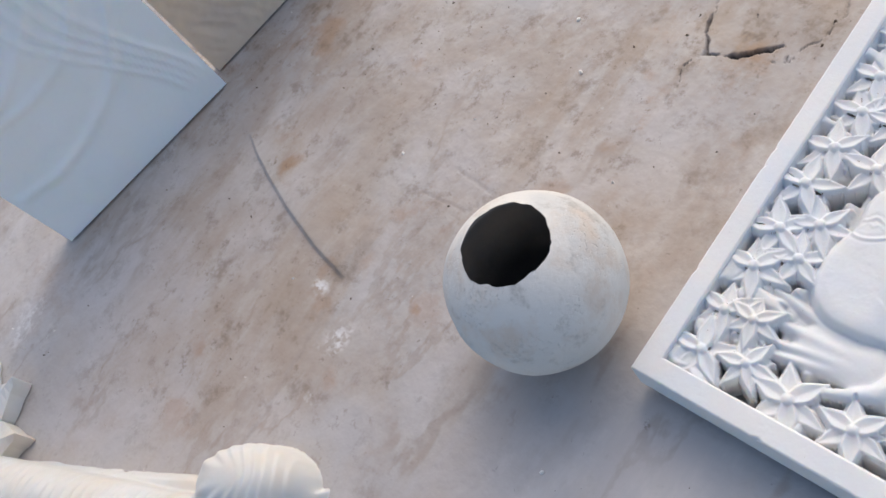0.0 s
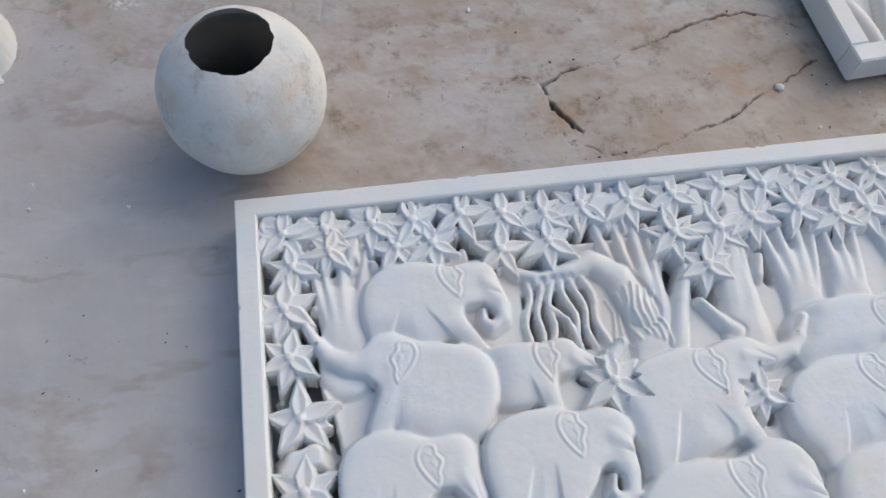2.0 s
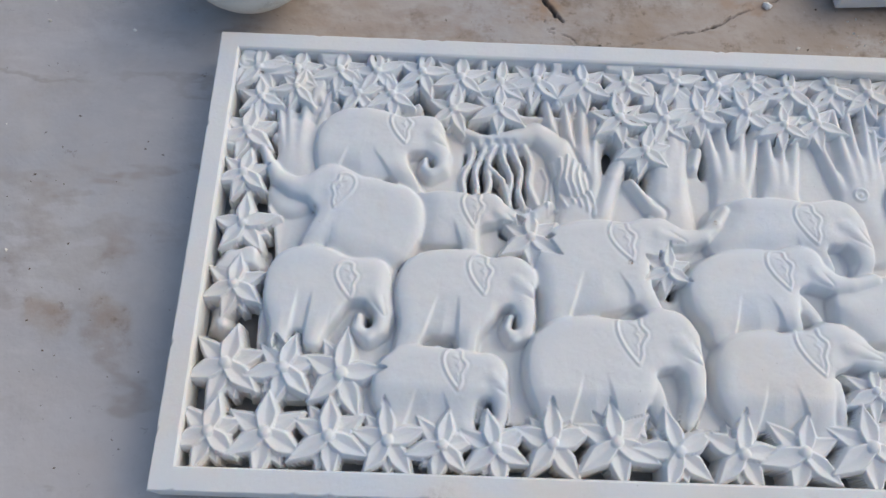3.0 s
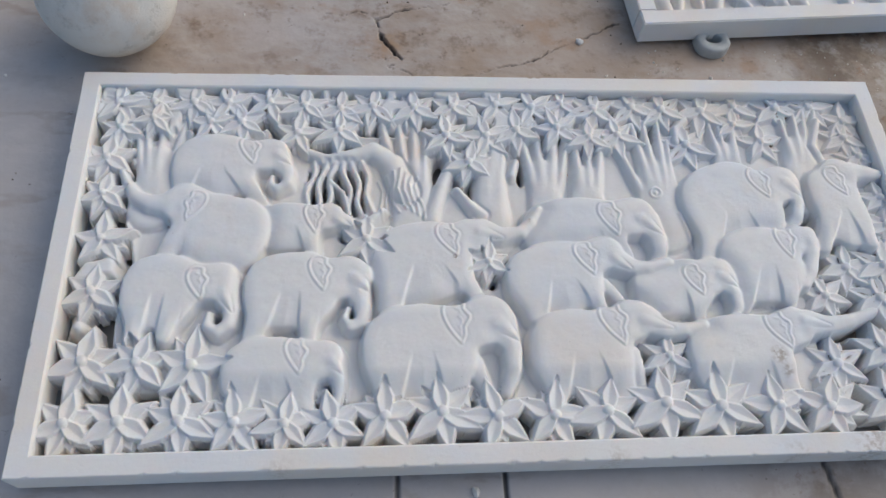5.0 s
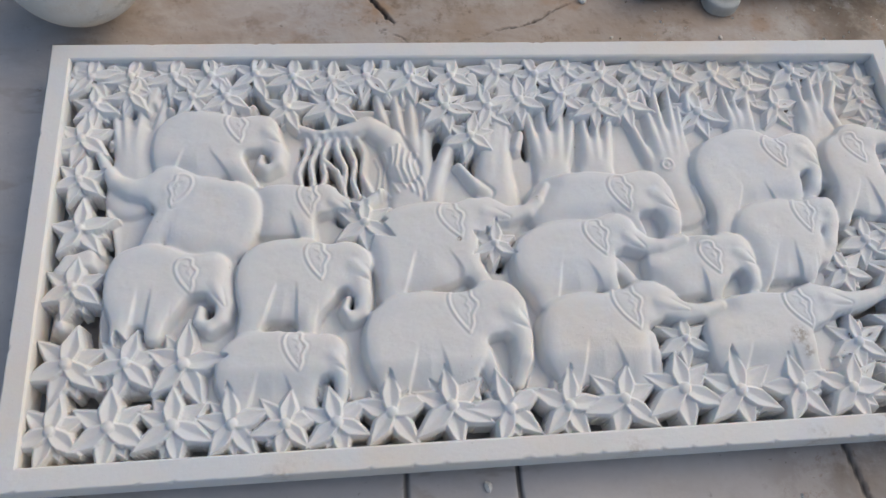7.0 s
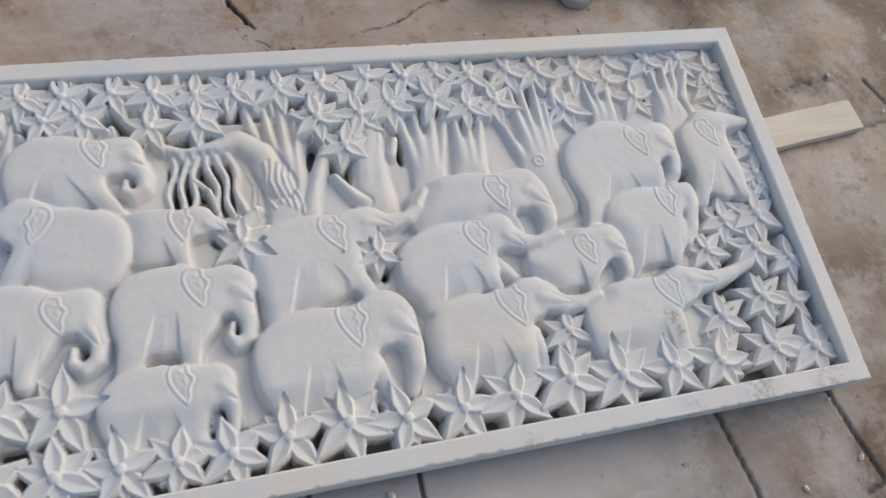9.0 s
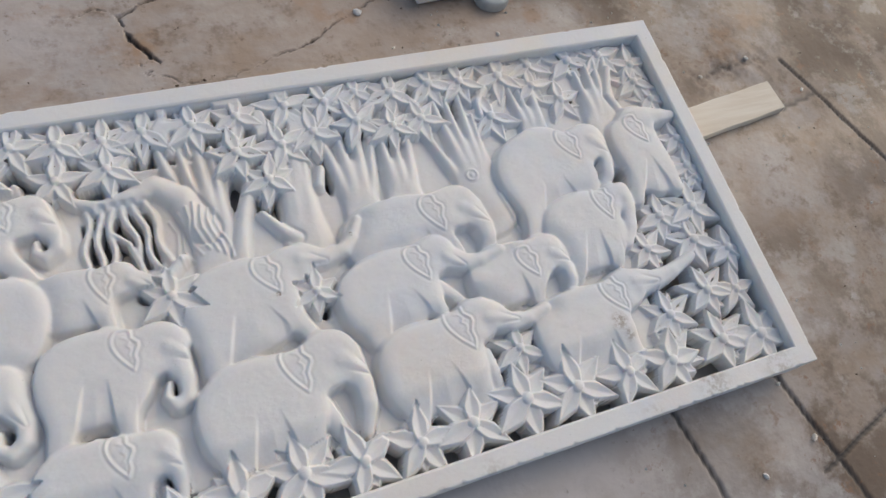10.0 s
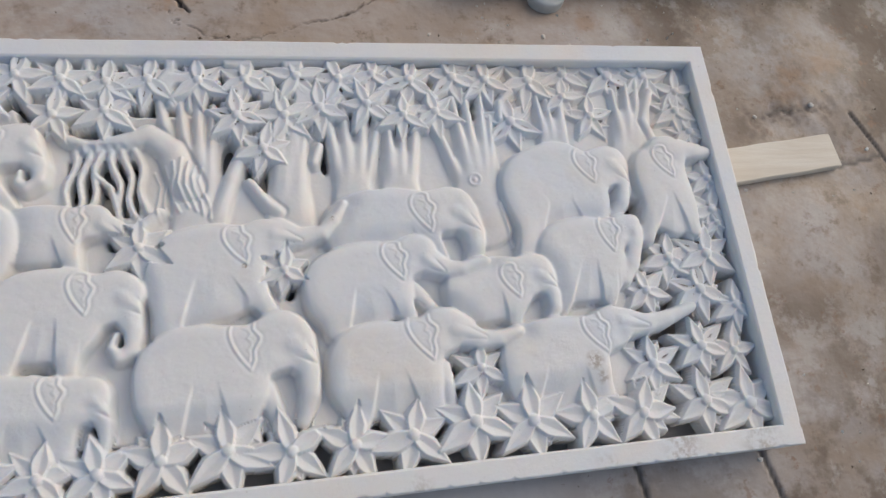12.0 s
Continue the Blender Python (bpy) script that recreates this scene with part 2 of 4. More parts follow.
wx = gx + 0.010 * wave(gx, gy, 0.045, 3, 6) + 0.004 * wave(gx, gy, 0.010, 7, 2)
wy = gy + 0.010 * wave(gx, gy, 0.045, 4, 6) + 0.004 * wave(gx, gy, 0.010, 13, 2)
hair = d_line(wx, wy, [(0.428, 0.756), (0.465, 0.773), (0.529, 0.786), (0.589, 0.806), (0.701, 0.851), (0.772, 0.856), (0.850, 0.817)])
hair = np.minimum(hair, d_line(wx, wy, [(0.442, 0.653), (0.496, 0.628), (0.556, 0.627), (0.700, 0.674), (0.765, 0.717), (0.850, 0.750)]))
hair = np.minimum(hair, 0.0003 + d_line(wx, wy, [(0.428, 0.756), (0.434, 0.718), (0.449, 0.694), (0.467, 0.669), (0.442, 0.653)]))
hair = np.minimum(hair, 0.0011 + d_line(wx, wy, [(0.428, 0.756), (0.405, 0.770), (0.370, 0.765), (0.335, 0.772)]))
hair = np.minimum(hair, 0.0004 + d_line(wx, wy, [(0.449, 0.694), (0.441, 0.684), (0.442, 0.653)]))
gap = d_line(wx, wy, [(0.430, 0.749), (0.434, 0.718), (0.449, 0.694), (0.467, 0.669)]) + 0.0026 * wave(gx, gy, 0.012, 9, 3) + 0.0020 * smoothstep(0.020, 0.045, np.hypot(gx - 0.448, gy - 0.695))
sx, sy = gx + 0.003 * wave(gx, gy, 0.05, 3, 3), gy + 0.003 * wave(gx, gy, 0.05, 4, 3)
lip = d_line(sx, sy, [(0.042, 1.451), (-0.001, 1.343), (-0.035, 1.220), (-0.064, 1.098), (-0.052, 1.054)])
patch = d_line(sx, sy, [(0.093, 1.016), (0.092, 0.927), (0.133, 0.901), (0.145, 0.992)])
seam = d_line(wx, wy, [(-0.330, 0.992), (-0.144, 1.021), (0.05, 1.12)])
rough = d_line(wx, wy, [(1.300, 0.480), (1.370, 0.500), (1.440, 0.503)])
thin = smoothstep(-0.35, 0.25, wave(gx, gy, 0.06, 8))
crack = 0.95 * (0.35 + 0.65 * thin) * smoothstep(0.0007 + 0.0014 * thin, 0.0001, hair + 0.0016 * wave(gx, gy, 0.010, 10, 2)) + smoothstep(0.0032, 0.0012, gap)
crack += 0.10 * thin * smoothstep(0.0022, 0.0004, lip) + 0.15 * smoothstep(0.0028, 0.0004, patch) + 0.16 * thin * smoothstep(0.005, 0.001, seam) + 0.8 * thin * smoothstep(0.005, 0.001, rough)
crack = np.clip(crack, 0, 1)
JOINTS = [((0.452, 0.06), (0.472, -0.45)), ((0.583, 0.06), (0.622, -0.45)), ((0.985, 0.06), (1.11, -0.44)), ((1.150, 0.06), (1.330, -0.45)),
          ((1.192, -0.148), (1.95, 0.110)), ((1.420, 0.400), (1.500, 0.415)), ((1.480, 0.490), (1.660, 0.0))]
joint = np.zeros_like(gx)
jx, jy = gx + 0.002 * wave(gx, gy, 0.04, 5), gy + 0.002 * wave(gx, gy, 0.04, 6)
for k, (a, b) in enumerate(JOINTS):
    joint = np.maximum(joint, (1.0 if k < 2 else 0.9) * (0.8 + 0.2 * thin) * smoothstep(0.0042, 0.0020, d_line(jx, jy, [a, b])))
edge = np.minimum.reduce([floor_x - FX[0], FX[-1] - floor_x, floor_y - FY[0], FY[-1] - floor_y])
fz = 0.0014 * wave(gx, gy, 0.25, 1) + 0.0009 * wave(gx, gy, 0.04, 2) - 0.0040 * joint - 0.005 * crack - 0.002 * smoothstep(0.0050, 0.001, gap)
side = sx - (-0.036 + 0.27 * (sy - 1.22) + 0.35 * (sy - 1.22) ** 2)
fz += 0.0060 * smoothstep(-0.002, 0.002, side) * smoothstep(0.12, 0.0, lip) * smoothstep(1.03, 1.06, gy) * smoothstep(1.47, 1.40, gy)
fz += 0.007 * smoothstep(0.04, 0.0, rough) * wave(gx, gy, 0.022, 14)
fz = (fz - 0.0016) * smoothstep(0, 0.1, edge)


def spot(x, y, r, seed):
    return smoothstep(r * 1.1, r * 0.2, np.hypot(gx - x, gy - y) + r * 0.7 * wave(gx, gy, r * 0.8, seed, 5))


far = smoothstep(0.50, 1.0, gy + 0.45 * gx + 0.12 * wave(gx, gy, 0.4, 11))
east = smoothstep(1.12, 1.40, gx + 0.12 * wave(gx, gy, 0.3, 12))
dirt = 0.08 + 0.42 * far * smoothstep(-0.45, 0.4, gx) + 0.22 * far + 0.75 * east * (1 - 0.6 * spot(1.34, 0.31, 0.16, 132))
for k, (x, y, r, a) in enumerate(((0.62, 0.655, 0.07, 0.8), (0.68, 0.66, 0.04, 0.6), (0.45, 0.70, 0.05, 0.5), (-0.10, 0.20, 0.035, 0.9), (-0.17, 0.20, 0.03, 0.6), (-0.10, 0.28, 0.03, 0.4),
                                  (1.10, -0.10, 0.06, 0.8), (1.27, -0.06, 0.10, 0.6), (1.37, 0.25, 0.12, 0.5), (1.26, -0.02, 0.05, 0.5), (0.05, 1.33, 0.05, 0.5), (0.30, 0.80, 0.05, 0.4), (1.30, 0.45, 0.06, 0.6), (1.0, -0.02, 0.05, 0.5), (0.16, 0.72, 0.05, 0.35))):
    dirt += a * spot(x, y, r, 80 + k)
dirt += spot(-0.058, 0.893, 0.014, 120) + 1.0 * spot(1.29, 0.368, 0.035, 121) + 0.9 * spot(1.52, 0.10, 0.12, 134) + 0.8 * spot(1.38, 0.02, 0.10, 135) + 0.5 * spot(0.01, 0.80, 0.05, 122)
damp = np.clip(smoothstep(1.06, 1.30, gx + 0.10 * wave(gx, gy, 0.25, 15, 5)) * (0.90 + 0.45 * wave(gx, gy, 0.16, 16, 5)) * (1 - 0.75 * spot(1.34, 0.31, 0.16, 132)) * (1 - 0.5 * spot(1.42, 0.60, 0.15, 133)) + 0.55 * smoothstep(0.80, 1.0, gx) * smoothstep(0.05, 0.0, gy), 0, 1)
scuff = np.clip(spot(-0.149, 0.978, 0.028, 123) + spot(-0.10, 1.07, 0.020, 124) + 0.6 * spot(1.10, -0.20, 0.07, 125) + 0.5 * spot(-0.45, 1.66, 0.06, 126), 0, 1)
dirt += 0.65 * smoothstep(0.035, 0.0, gap) + 0.4 * thin * smoothstep(0.022, 0.0, hair)
dirt += 0.40 * spot(-0.25, 1.20, 0.22, 130) + 0.30 * spot(-0.22, 0.85, 0.14, 131)
fade = smoothstep(0.0, 0.16, edge)
dirt = 0.45 + (np.clip(dirt, 0, 1) - 0.45) * fade
damp = 0.35 + (damp - 0.35) * fade
mx, my = (gx[:-1, :-1] + gx[1:, 1:]) / 2, (gy[:-1, :-1] + gy[1:, 1:]) / 2


def east_of(a, b):
    return (mx - a[0]) * (a[1] - b[1]) + (my - a[1]) * (b[0] - a[0]) > 0


slab = np.zeros(mx.shape, int)
front = my < 0.03
slab[front & east_of(*JOINTS[0])] = 1
slab[front & east_of(*JOINTS[1])] = 2
slab[front & east_of(*JOINTS[2])] = 3
right = ((my < 0.03) & east_of(*JOINTS[3])) | ((my < 0.40) & (my >= 0.03) & (mx > 1.15))
slab[right] = 4
slab[right & (my < -0.148 + (mx - 1.192) * 0.3404)] = 5
slab[east_of(*JOINTS[6]) & (mx > 1.4) & (my < 0.49)] = 6
floor_attrs = {"dirt": dirt, "crack": crack, "joint": joint, "scuff": scuff, "damp": damp}
floor = grid_part("floor", FX, FY, fz, slab == 0, FLOOR, None, True, floor_attrs)
for k in range(1, 7):
    grid_part("stone_slab", FX, FY, fz, slab == k, FLOOR, floor, True, floor_attrs)
tagged(floor, "worn cracked stone floor with brown stains and dust", "floor", kind="structure")
bm = bmesh.new()
x0, x1, y0, y1, big = FX[0], FX[-1], FY[0], FY[-1], 60.0
for a, b, c, d in ((-big, -big, big, y0), (-big, y1, big, big), (-big, y0, x0, y1), (x1, y0, big, y1)):
    bm.faces.new([bm.verts.new(p) for p in ((a, b, 0), (c, b, 0), (c, d, 0), (a, d, 0))])
ground = part("ground", bm, FLOOR)
for key, value in (("dirt", 0.45), ("damp", 0.35)):
    a = ground.data.attributes.new(key, "FLOAT", "POINT")
    a.data.foreach_set("value", [value] * len(ground.data.vertices))
tagged(ground, "bare dusty stone yard around the carvings", "ground", kind="structure")

# ---- the carved panel ----
L, W, TOP = 1.200, 0.580, 0.0463
BB = 0.026
panel = new("carved_panel")
panel.location = (0, 0, 0.0155)
tagged(panel, "white marble relief panel with elephants, trees and pierced flowers", "carved panel")


def make_frame():
    """A mitred border with worn, slightly chipped arrises."""
    rng = random.Random(4)
    outer = [(0, 0), (L + 0.001, -0.001), (L + 0.001, W + 0.006), (0, W - 0.002)]
    inner = [(BB, BB), (L - BB, BB), (L - BB, W - BB + 0.004), (BB, W - BB)]
    bm = bmesh.new()
    rings = []
    for k in range(4):
        o0, o1, i0, i1 = (Vector(p) for p in (outer[k], outer[(k + 1) % 4], inner[k], inner[(k + 1) % 4]))
        n = int((o1 - o0).length / 0.006)
        for s in range(n):
            f = s / n
            o, i = o0.lerp(o1, f), i0.lerp(i1, f)
            v = (i - o).normalized()
            w = (i - o).length
            chip = 0.0012 * abs(noise.noise((o.x * 60, o.y * 60, 1.0))) + (0.003 if rng.random() < (0.10 if k == 0 else 0.03) else 0)
            dz = 0.0006 * noise.noise((o.x * 9, o.y * 9, 5.0))
            prof = [(0.0, 0.0), (0.0006, 0.004), (0.0, TOP - 0.003 - chip), (0.0005 + chip * 0.7, TOP - 0.0008), (0.0018 + chip, TOP), (w - 0.003, TOP), (w - 0.0006, TOP - 0.0016), (w, TOP - 0.005), (w, 0.0)]
            rings.append([bm.verts.new((o.x + v.x * a, o.y + v.y * a, b + (dz if b > 0.01 else 0))) for a, b in prof])
    m = len(rings)
    for a in range(m):
        p, q = rings[a], rings[(a + 1) % m]
        for j in range(len(p) - 1):
            bm.faces.new((p[j], q[j], q[j + 1], p[j + 1]))
    return part("frame", bm, MARBLE, panel, "plain border with chipped edges")



def dirty(ob, spots):
    """Old grime in soft patches: x, y, radius, amount."""
    a = ob.data.attributes.new("grime", "FLOAT", "POINT")
    for v, d in zip(ob.data.vertices, a.data):
        d.value = min(1.0, sum(m * max(0.0, 1 - math.hypot(v.co.x - x, v.co.y - y) / r) for x, y, r, m in spots))


dirty(make_frame(), ((1.03, 0.012, 0.03, 0.9), (1.14, 0.006, 0.035, 0.7), (0.93, 0.004, 0.02, 0.5), (0.70, 0.0, 0.02, 0.4), (0.30, 0.0, 0.02, 0.3)))

# flowers: x, y, radius in mm
TOP_ROW = [(58, 534, 27), (108, 536, 26), (165, 535, 27), (215, 533, 27), (274, 535, 27), (325, 529, 27), (377, 525, 27), (425, 529, 28), (486, 526, 32), (543, 528, 31), (608, 531, 35), (662, 527, 33), (707, 536, 30), (757, 527, 36), (817, 532, 36), (863, 527, 33), (925, 526, 38), (980, 538, 35), (1047, 534, 39), (1101, 534, 36), (1148, 507, 32)]
SECOND_ROW = [(67, 490, 22), (111, 506, 22), (192, 500, 25), (236, 500, 26), (317, 481, 26), (376, 485, 31), (532, 475, 33), (591, 475, 34), (563, 430, 31), (636, 486, 33), (697, 489, 31), (744, 473, 29), (788, 478, 32), (892, 464, 37), (972, 501, 31), (1009, 470, 33), (1141, 477, 26), (1157, 444, 24)]
WEST_SIDE = [(55, 440, 27), (59, 380, 29), (68, 310, 33), (68, 233, 33), (73, 138, 39), (138, 136, 36), (204, 131, 42)]
SOUTH_ROW = [(65, 62, 35), (127, 63, 39), (197, 62, 39), (262, 59, 37), (322, 56, 34), (380, 55, 36), (443, 62, 38), (513, 66, 40), (581, 58, 38), (651, 58, 38), (718, 62, 39), (793, 70, 42), (863, 65, 41), (938, 63, 37), (1003, 60, 39), (418, 305, 27), (582, 269, 22)]
EAST_SIDE = [(1084, 258, 35), (1139, 260, 38), (1120, 212, 37), (1042, 215, 31), (1166, 187, 31), (1104, 137, 35), (1149, 127, 30), (1033, 119, 35), (1095, 68, 39), (1154, 59, 43), (1013, 64, 37), (808, 132, 30), (1163, 323, 28), (1167, 370, 24), (1166, 303, 18)]

# height grid of the carving inside the border
CELL = 0.0011
RX, RY = np.arange(BB - 0.001, L - BB + 0.0015, CELL), np.arange(BB - 0.001, W - BB + 0.0055, CELL)
sheet_x, sheet_y = np.meshgrid(RX, RY)
# the drawing on the stone runs a little askew
px = 0.0113 + 1.0338 * sheet_x - 0.016 * sheet_y - 0.0018 * sheet_x * sheet_y - 0.0308 * sheet_x ** 2
py = -0.0026 + 0.0038 * sheet_x + 1.0168 * sheet_y - 0.0334 * sheet_x * sheet_y
PIT = 0.0
BACK = 0.022 + 0.004 * smoothstep(0.44, 0.50, py) * smoothstep(0.75, 0.6, px) - 0.012 * smoothstep(0.36, 0.42, py) * smoothstep(0.30, 0.75, px) + 0.0012 * wave(px, py, 0.05, 21)
# the bands along the border stand nearly level with it
shelf = np.maximum(smoothstep(0.470, 0.490, py) * smoothstep(0.80, 0.62, px), smoothstep(0.115, 0.085, px))
BACK = np.maximum(BACK, 0.022 + 0.016 * shelf + 0.003 * shelf * np.maximum(smoothstep(W - BB - 0.010, W - BB - 0.004, sheet_y), smoothstep(BB + 0.008, BB + 0.003, sheet_x)))


def blob(x, y, rx, ry):
    return (np.hypot((px * 1000 - x) / rx, (py * 1000 - y) / ry) - 1) * min(rx, ry) / 1000


# the pierced parts: border bands with flowers, hanging roots, gaps at trunks and feet
left_band = np.maximum.reduce([px - 0.100 - 0.02 * wave(px, py, 0.09, 31), py - 0.50, 0.012 * (-0.35 - wave(px, py, 0.034, 34, 2))])
south_band = py - 0.082 - 0.02 * smoothstep(0.24, 0.16, px)
north_band = np.maximum.reduce([0.478 - py + 0.01 * wave(px, py, 0.07, 32), px - 0.85, 0.012 * (-0.08 - wave(px, py, 0.024, 33, 2)), 0.002 - (W - BB - sheet_y)])
east_band = np.maximum(1.02 - px, py - 0.34)
void = np.minimum.reduce([left_band, south_band, north_band, east_band])
void = np.minimum(void, np.maximum(np.abs(px - 0.375) - 0.040, np.abs(py - 0.388) - 0.036))
for hole in ((228, 190, 7, 12), (401, 194, 6, 10), (396, 316, 15, 9), (573, 274, 9, 22), (588, 250, 8, 14), (145, 168, 6, 5), (310, 166, 14, 5),
             (555, 395, 14, 26), (640, 425, 7, 24), (375, 465, 36, 8), (522, 420, 10, 26), (840, 137, 14, 20), (785, 120, 12, 24), (800, 95, 16, 12), (298, 402, 5, 9), (377, 100, 6, 10)):
    void = np.minimum(void, blob(*hole))
Z = BACK + (PIT - BACK) * smoothstep(0.002, -0.002, void)
for x, y, r in TOP_ROW + SECOND_ROW + WEST_SIDE + SOUTH_ROW + EAST_SIDE:
    web = 0.60 if y > 470 and x < 700 else 0.30 if x > 1000 else 0.55
    d = np.hypot(px - x / 1000, py - y / 1000) - r * web / 1000 + 0.008 * wave(px, py, 0.02, 22, 2)
    Z = np.maximum(Z, (0.034 if x < 750 else 0.028) * smoothstep(0.002, -0.002, d))
owner = np.zeros(px.shape, int)
names = ["backing"]


def dome(d, base, amp, r):
    u = np.clip(-d / r, 0, 1)
    return np.where(d < 0, base + amp * np.sqrt(1 - (1 - u) ** 2), base - 2.5 * np.clip(d, 0, 0.02))


def smooth_min(a, b, k):
    m = np.clip(0.5 + 0.5 * (b - a) / k, 0, 1)
    return b * (1 - m) + a * m - k * m * (1 - m)


def carve(name, d, h, groove=0.0008, soft=0.0026):
    """Lay a carved form over what lies behind it."""
    global Z
    lean = 0.0045 * np.exp(-((np.clip(d, 0, 1) / 0.013) ** 2)) if name == "elephant" else 0.0
    Z = np.where(Z > 0.006, Z - groove * np.exp(-((np.clip(d, 0, 1) / 0.006) ** 2)) - lean * smoothstep(0.028, 0.036, Z), Z)
    m = smoothstep(soft * 0.5, -soft * 0.5, d)
    Z = Z * (1 - m) + h * m
    owner[d < 0.0012] = len(names)
    names.append(name)


def blend(hs, k=0.0012):
    hs = np.stack(hs)
    top = hs.max(0)
    return top + k * np.log(np.exp((hs - top) / k).sum(0))


def chain(points):
    """Tapered bars through points (x, y, radius in mm)."""
    return [d_segment(px, py, *(v / 1000 for v in (a[0], a[1], b[0], b[1], a[2], b[2]))) for a, b in zip(points, points[1:])]


count = 0
details = {}


def animal(body, head, ear, trunk, legs, tusk=None):
    """A rounded carved elephant: body, head, leaf-shaped ear, trunk, legs; all in mm."""
    global count
    count += 1
    x, y, rx, ry, tilt = body
    c, s = math.cos(radians(tilt)), math.sin(radians(tilt))
    u, v = (px * 1000 - x), (py * 1000 - y)
    u, v = (c * u + s * v) / rx, (c * v - s * u) / ry
    lift = 0.00028 * count
    db = ((np.abs(u) ** 2.5 + np.abs(v) ** 2.5) ** (1 / 2.5) - 1) * min(rx, ry) / 1000
    dh = np.hypot(px - head[0] / 1000, py - head[1] / 1000) - head[2] / 1000
    neck = d_segment(px, py, x / 1000, (y + ry * 0.15) / 1000, head[0] / 1000, head[1] / 1000, min(ry, 50) * 0.75 / 1000, head[2] * 0.9 / 1000)
    dt = chain(trunk)
    dl = [d_segment(px, py, *(w / 1000 for w in (g[0] + (x - g[0]) * 0.25, g[1] + 18, *g[2:4], g[4] * 1.05, g[4] * 0.8))) if k < 2 else d_segment(px, py, *(w / 1000 for w in (*g[:4], g[4], g[4] * 0.8))) for k, g in enumerate(legs)]
    base = 0.0362 + lift
    # body, neck, head and near legs share one level top with rounded edges
    whole = db
    for d in (neck, dh, *dl[:2]):
        whole = smooth_min(whole, d, 0.010)
    hs = [dome(whole, base, 0.0060, 0.017)]
    hs += [dome(d, base - 0.0015 - 0.0008 * k, 0.0075, max(0.006, trunk[k][2] / 1000)) for k, d in enumerate(dt)]
    hs += [dome(d, base - 0.006, 0.0065, 0.012) for d in dl[2:]]
    h = blend(hs, 0.0012)
    detail = np.zeros_like(px)
    # the belly lies back between the legs, with a crisp edge along each leg
    near = legs[:2]
    xs_leg = [g[0] for g in near]
    west, east_side = (min(xs_leg), max(xs_leg)) if len(near) > 1 else (x - rx, xs_leg[0]) if xs_leg[0] > x else (xs_leg[0], x + rx)
    low = smoothstep((y + ry * 0.02) / 1000, (y - ry * 0.80) / 1000, py)
    gap_leg = np.minimum.reduce([d for d in dl[:2]])
    between = smoothstep(west / 1000 - 0.004, west / 1000 + 0.006, px) * smoothstep(east_side / 1000 + 0.004, east_side / 1000 - 0.006, px)
    detail -= 0.0045 * low * between * smoothstep(-0.0030, 0.0010, gap_leg) * (0.45 + 0.55 * smoothstep(0.030, 0.002, gap_leg))
    # hollow of the cheek behind the trunk's root
    cheek = np.hypot(px - (head[0] * 0.6 + trunk[0][0] * 0.4) / 1000, py - (head[1] - head[2] * 0.55) / 1000)
    detail -= 0.0016 * np.exp(-((cheek / (head[2] * 0.00035)) ** 2))
    if tusk:
        d = d_segment(px, py, *(w / 1000 for w in (*tusk, head[2] * 0.34, 1.0)))
        h = blend([h, dome(d, base + 0.0003, 0.0072, 0.009)])
        detail -= 0.0012 * np.exp(-(((d - 0.0012) / 0.0016) ** 2)) * smoothstep(0.2, 0.7, ((px - tusk[0] / 1000) * (tusk[2] - tusk[0]) + (py - tusk[1] / 1000) * (tusk[3] - tusk[1])) * 1000 / ((tusk[2] - tusk[0]) ** 2 + (tusk[3] - tusk[1]) ** 2))
    # the ear: a leaf with a raised rim and a scalloped middle
    ax, ay, bx, by, w = (q / 1000 for q in ear)
    ln = math.hypot(bx - ax, by - ay)
    ux, uy = (bx - ax) / ln, (by - ay) / ln
    flip = -1 if trunk[-1][0] < head[0] - 30 else 1
    half = 0.25 * ln

    def leaf(e, side):
        """Half width along the ear: round above, pointed below, scalloped in front."""
        g = math.sqrt(max(0.0, 1 - ((e - 0.32) / 0.32) ** 2)) if e < 0.32 else 1 - ((e - 0.32) / 0.68) ** 1.7
        return side * half * g * (1 + (0.24 * math.sin(e * 15 + 0.6) if side > 0 else 0.0))

    steps = [0, 0.02, 0.06, 0.12, 0.2, 0.28, 0.36, 0.44, 0.52, 0.6, 0.68, 0.76, 0.84, 0.92, 1.0]
    outline = [(e, leaf(e, 1)) for e in steps] + [(e, leaf(e, -1)) for e in reversed(steps)]
    inner = [(0.20, 0.05 * half), (0.27, 0.42 * half), (0.36, 0.52 * half), (0.42, 0.22 * half), (0.50, 0.42 * half), (0.58, 0.40 * half), (0.63, 0.12 * half), (0.72, 0.20 * half), (0.82, 0.05 * half)]
    lines = [[(ax + e * ln * ux - f * flip * uy, ay + e * ln * uy + f * flip * ux) for e, f in pts] for pts in (outline, inner)]
    i0, i1 = np.searchsorted(RX, (min(ax, bx) - 0.06, max(ax, bx) + 0.06))
    j0, j1 = np.searchsorted(RY, (min(ay, by) - 0.03, max(ay, by) + 0.03))
    win = np.s_[j0:j1, i0:i1]
    wx0, wy0 = px[win], py[win]
    de, di = d_line(wx0, wy0, lines[0]), d_line(wx0, wy0, lines[1])
    e = ((wx0 - ax) * ux + (wy0 - ay) * uy) / ln
    detail[win] += 0.0012 * np.exp(-((de / 0.0015) ** 2)) - 0.0005 * np.exp(-(((de - 0.0034) / 0.0016) ** 2)) + 0.0008 * np.exp(-((di / 0.0014) ** 2))
    h += 0.0003 * wave(px, py, 0.03, 40 + count, 2)
    d = np.minimum.reduce([whole, *dt, *dl])
